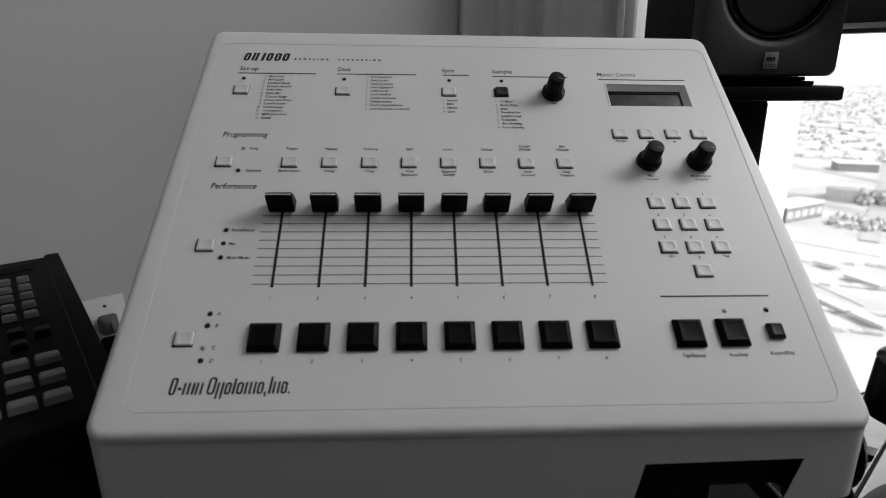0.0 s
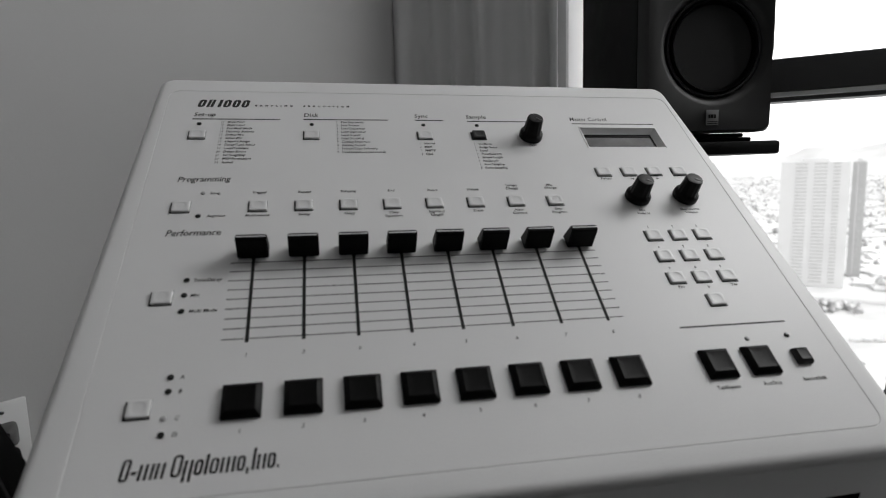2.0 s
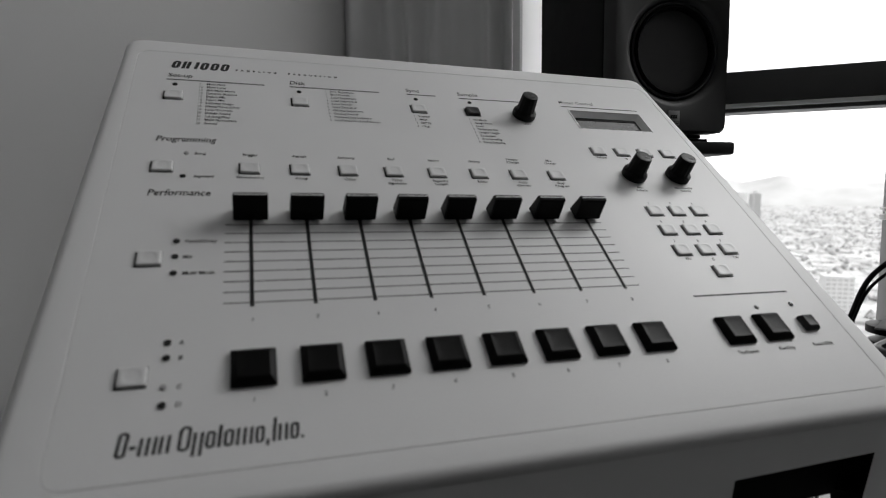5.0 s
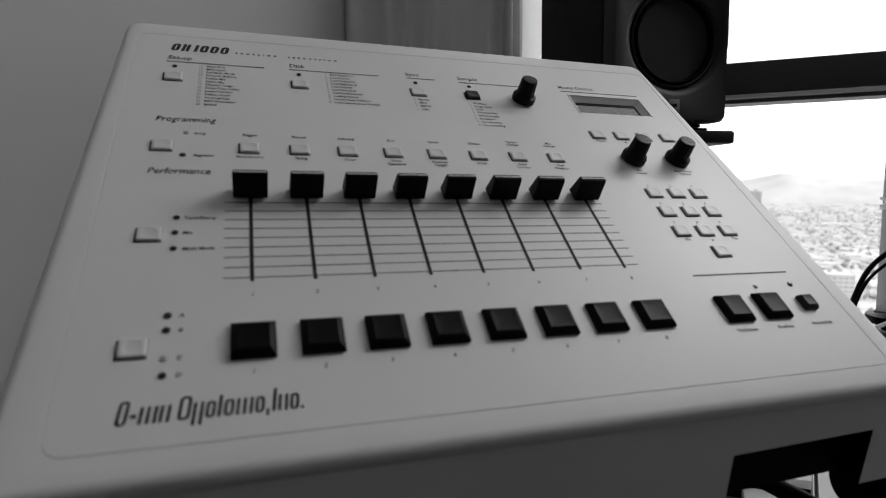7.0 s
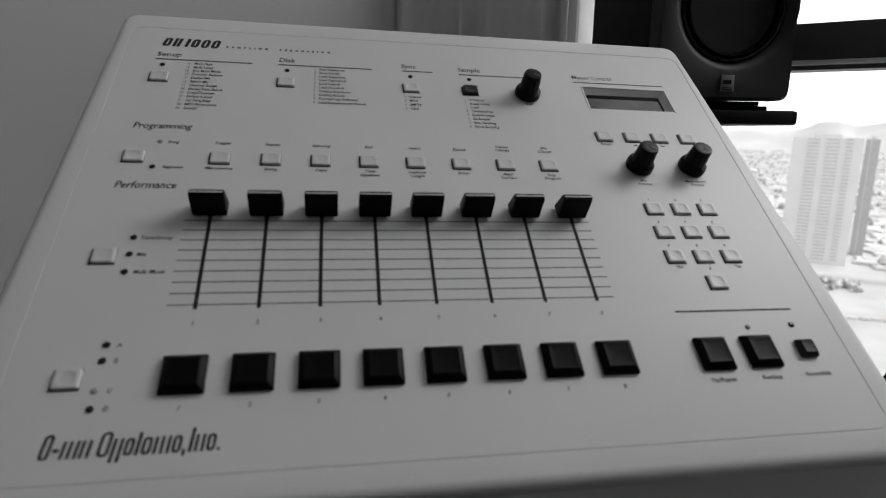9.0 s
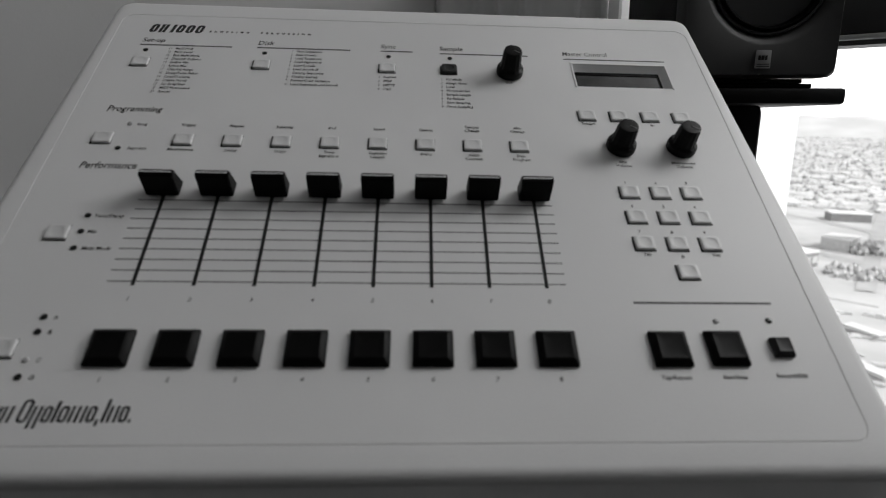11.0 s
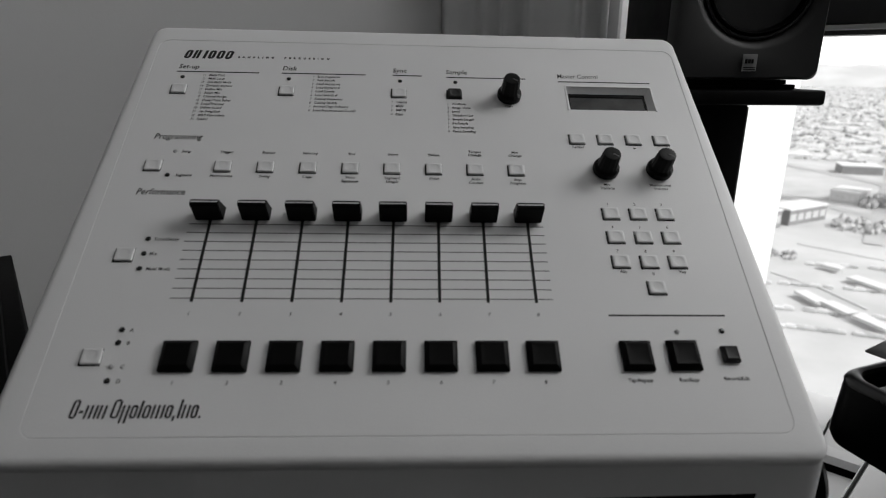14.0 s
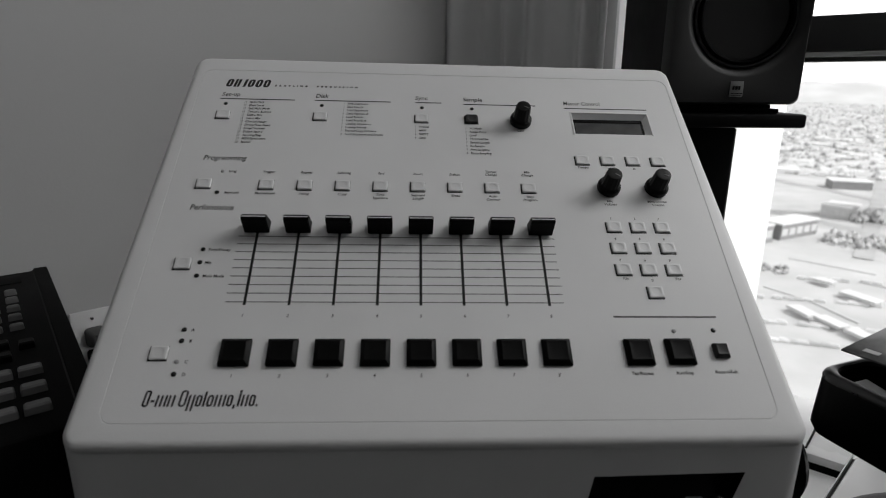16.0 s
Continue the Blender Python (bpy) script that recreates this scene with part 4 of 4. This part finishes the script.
building("warehouse", (33.9, -12.86), (36.45, -11.96), 16, 10, SHED, "grey warehouse with pale loading bays facing the lot", 5)
building("warehouse", (32.0, -13.5), (33.3, -13.07), 18, 11, SHED, "small grey warehouse with flat roof", 2)
building("warehouse", (36.95, -8.18), (39.65, -8.06), 22, 7.5, SHED, "long dark-walled warehouse beside a road")
building("warehouse", (36.45, -10.45), (38.5, -10.55), 24, 8.5, SLAB_WALL, "mid-grey flat-roofed shed beside the road", 3)
building("warehouse", (32.6, -7.25), (34.7, -7.2), 24, 4, TOWER_WALL, "long low white-roofed shed")
building("apartment_block", (51.6, -10.5), (53.6, -10.4), 16, 30, TOWER_WALL, "pale mid-rise apartment block among low houses", 5, 9)


def carport(a, b, depth, label="pale flat parking roof on thin posts in the lot"):
    p0, p1 = ground_at(*a), ground_at(*b)
    d = p1 - p0
    w = d.length
    ob = empty("carport", Matrix.Translation(p0) @ Matrix.Rotation(math.atan2(d.y, d.x), 4, "Z"), label, "carport", "parking roofs in the lot")
    part("roof", box(0, w, 0, depth, 2.7, 3.0), HOUSES, ob, smooth=False)
    # Front strip made grey to paint the roof's shaded side.
    part("shade_front", box(0, w, -0.25, -0.02, 1.9, 3.05), SLAB_WALL, ob, "front edge greyed for shade", False)
    n = max(2, int(w / 7))
    for k in range(n):
        x = 0.4 + (w - 0.8) * k / (n - 1)
        part("post", box(x - 0.15, x + 0.15, depth * 0.6, depth * 0.6 + 0.3, 0, 2.7), SLAB_WALL, ob, smooth=False)
    return ob


for a_, b_, depth_ in (((36.8, -16.1), (38.25, -16.25), 6), ((38.8, -16.8), (41.4, -17.25), 7), ((43.0, -17.2), (46.0, -17.4), 7), ((35.27, -18.7), (36.97, -19.3), 6), ((37.4, -19.2), (39.35, -19.75), 6), ((39.7, -19.8), (42.2, -20.4), 6)):
    carport(a_, b_, depth_)
for a_, b_ in (((36.9, -17.6), (40.6, -18.66)), ((33.2, -17.0), (36.6, -17.55)), ((40.4, -15.4), (45.0, -15.6)), ((34.8, -14.3), (41.0, -14.6))):
    p0, p1 = ground_at(*a_), ground_at(*b_)
    d = p1 - p0
    tagged(finish("kerb", box(0, d.length, 0, 1.1, 0, 0.5, 0, Matrix.Translation(p0) @ Matrix.Rotation(math.atan2(d.y, d.x), 4, "Z")), SLAB_WALL), "grey planted strip between parking rows", "kerb", kind="structure")


def tower(az0, az1, dist, top, name, label, bays):
    a0, a1 = radians(az0), radians(az1)
    p0 = EYE + Vector((math.sin(a0), math.cos(a0), 0)) * dist
    p1 = EYE + Vector((math.sin(a1), math.cos(a1), 0)) * dist
    d = p1 - p0
    wid = d.length
    m = Matrix.Translation((p0.x, p0.y, GZ)) @ Matrix.Rotation(math.atan2(d.y, d.x), 4, "Z")
    ob = empty(name, m, label, "tower")
    h = top - GZ
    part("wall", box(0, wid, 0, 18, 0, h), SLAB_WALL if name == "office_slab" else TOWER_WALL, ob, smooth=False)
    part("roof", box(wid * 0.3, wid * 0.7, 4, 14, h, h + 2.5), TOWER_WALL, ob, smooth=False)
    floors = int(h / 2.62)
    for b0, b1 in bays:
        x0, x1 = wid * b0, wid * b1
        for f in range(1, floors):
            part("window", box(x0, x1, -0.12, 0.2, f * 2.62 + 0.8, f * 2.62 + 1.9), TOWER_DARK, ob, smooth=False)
        part("balcony", box(x0 - 0.5, x0, -0.4, 0.1, 2, h - 1), TOWER_WALL, ob, smooth=False)
    return ob


tower(40.75, 45.6, 520, -1.5, "apartment_tower", "white high-rise apartment tower with banded windows", ((0.22, 0.395), (0.49, 0.68), (0.765, 0.865)))
tower(45.72, 46.65, 575, -2.5, "office_slab", "narrow grey high-rise slab", ((0.42, 0.75),))

# low buildings and trees as one mass each
rnd = random.Random(11)


def blocks(count, el0, el1, size, height):
    verts, faces = [], []
    for _ in range(count):
        az, el = rnd.uniform(22, 72), -math.exp(rnd.uniform(math.log(el0), math.log(el1)))
        if el < -7.2 and az < 47.5:
            continue
        p = ground_at(az, el)
        w, d, h, t = rnd.uniform(*size), rnd.uniform(*size), rnd.uniform(*height), radians(rnd.choice((-45, -20, 45, 10)) + rnd.uniform(-15, 15))
        if rnd.random() < 0.06:
            w, d = w * 2.6, d * 2.2
        c, s, i = math.cos(t), math.sin(t), len(verts)
        for z in (0, h):
            for x, y in ((-w, -d), (w, -d), (w, d), (-w, d)):
                verts.append((p.x + (x * c - y * s) / 2, p.y + (x * s + y * c) / 2, p.z + z))
        faces += [(i + 4, i + 5, i + 6, i + 7)] + [(i + a, i + b, i + b + 4, i + a + 4) for a, b in ((0, 1), (1, 2), (2, 3), (3, 0))]
    return verts, faces


def stuff(name, verts, faces, mat, label, category):
    me = bpy.data.meshes.new(name)
    me.from_pydata(verts, [], faces)
    me.materials.append(mat)
    return tagged(new(name, me), label, category, kind="stuff")


stuff("distant_houses", *blocks(6500, 1.4, 10.5, (8, 26), (1.2, 2.8)), HOUSES, "pale low houses and sheds of the distant city", "houses")
verts, faces = [], []
# scattered trees, then the rows beside the road and behind the sheds
spots = [(rnd.uniform(22, 72), -math.exp(rnd.uniform(math.log(1.8), math.log(10.6))), rnd.uniform(1.6, 4.2)) for _ in range(2600)]
spots = [q for q in spots if q[1] > -7.2 or q[0] > 47.5]
spots += [(rnd.uniform(36.9, 47.0), -11.9 - rnd.uniform(0, 0.85), rnd.uniform(1.4, 2.8)) for _ in range(110)]
spots += [(rnd.uniform(38.6, 40.3), -rnd.uniform(10.1, 10.7), rnd.uniform(2.0, 3.6)) for _ in range(26)]
spots += [(rnd.uniform(32.9, 34.8), -rnd.uniform(15.2, 15.7), rnd.uniform(0.8, 1.5)) for _ in range(22)]
for az, el, r in spots:
    p, i = ground_at(az, el), len(verts)
    ring = 6
    verts.append((p.x, p.y, p.z + r * 2.1))
    for k in range(ring):
        a = math.tau * k / ring
        q = r * rnd.uniform(0.7, 1.2)
        verts.append((p.x + q * math.cos(a), p.y + q * math.sin(a), p.z + r * rnd.uniform(0.8, 1.4)))
    for k in range(ring):
        a = math.tau * k / ring
        verts.append((p.x + 0.5 * r * math.cos(a), p.y + 0.5 * r * math.sin(a), p.z))
    for k in range(ring):
        faces.append((i, i + 1 + k, i + 1 + (k + 1) % ring))
        faces.append((i + 1 + k, i + 1 + ring + k, i + 1 + ring + (k + 1) % ring, i + 1 + (k + 1) % ring))
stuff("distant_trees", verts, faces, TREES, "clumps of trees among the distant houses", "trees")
# parked cars and kerb strips in the lot
verts, faces = [], []
for r, (el, a0, a1) in enumerate(((-19.3, 33, 45), (-17.2, 33, 50), (-20.8, 34, 47), (-15.4, 36, 52))):
    az = a0
    while az < a1:
        if rnd.random() < 0.72:
            p = ground_at(az, el + 0.12 * (az - 40) * 0.9)
            i, t = len(verts), radians(-35)
            c, s = math.cos(t), math.sin(t)
            w, d, h = 4.4, 1.9, rnd.uniform(1.3, 1.9)
            for z, q in ((0.2, 1), (0.8, 1), (h, 0.7)):
                for x, y in ((-w, -d), (w, -d), (w, d), (-w, d)):
                    verts.append((p.x + (x * c - y * s) / 2 * q, p.y + (x * s + y * c) / 2 * q, p.z + z))
            faces.append((i + 8, i + 9, i + 10, i + 11))
            for b in (0, 4):
                faces += [(i + b + k, i + b + (k + 1) % 4, i + b + 4 + (k + 1) % 4, i + b + 4 + k) for k in range(4)]
        az += rnd.uniform(0.5, 0.9)
stuff("parked_cars", verts, faces, HOUSES, "rows of parked cars in the lot far below", "cars")

# hills on the horizon
bm = bmesh.new()
cols = []
for k in range(161):
    az = 10 + 75 * k / 160
    h = 0.12 + 0.85 * math.exp(-((az - 43.2) / 1.7) ** 2) + 1.0 * math.exp(-((az - 48.0) / 2.8) ** 2) + 0.4 * math.exp(-((az - 53.0) / 3.0) ** 2) + 0.15 * math.exp(-((az - 35) / 4) ** 2)
    h += 0.10 * noise.noise(Vector((az * 0.9, 3.1, 0))) + 0.05 * noise.noise(Vector((az * 3.1, 1.7, 0)))
    pts = []
    for j in range(9):
        u = j / 8
        d = 3900 + 550 * u
        p = EYE + Vector((math.sin(radians(az)), math.cos(radians(az)), 0)) * d
        z = GZ + (EYE.z - GZ + d * math.tan(radians(h))) * u ** 0.8 + (0 if j in (0,) else 14 * noise.noise(Vector((az * 1.3, j * 0.8, 5))))
        pts.append(bm.verts.new((p.x, p.y, z)))
    cols.append(pts)
for a, b in zip(cols, cols[1:]):
    for j in range(8):
        bm.faces.new((a[j], b[j], b[j + 1], a[j + 1]))
tagged(finish("backdrop_hills", bm, HILL, smooth=True), "low hills on the horizon, paled for haze", "hills", kind="structure")

# white facade fin outside the window
f0 = Vector((0.9804, 1.0284, 0))
a0 = Vector((0.4315, 0.628, 0))
dv = Vector((f0.x, f0.y, 0)) - a0
fin_m = Matrix.Translation(a0) @ Matrix.Rotation(math.atan2(dv.y, dv.x), 4, "Z")
tagged(finish("window_reveal", box(0.0, dv.length, 0.0, 0.08, -0.6, TOP_Z + 0.2, 0.003, fin_m), FRAME_WHITE), "deep white painted window reveal", "reveal", kind="structure")
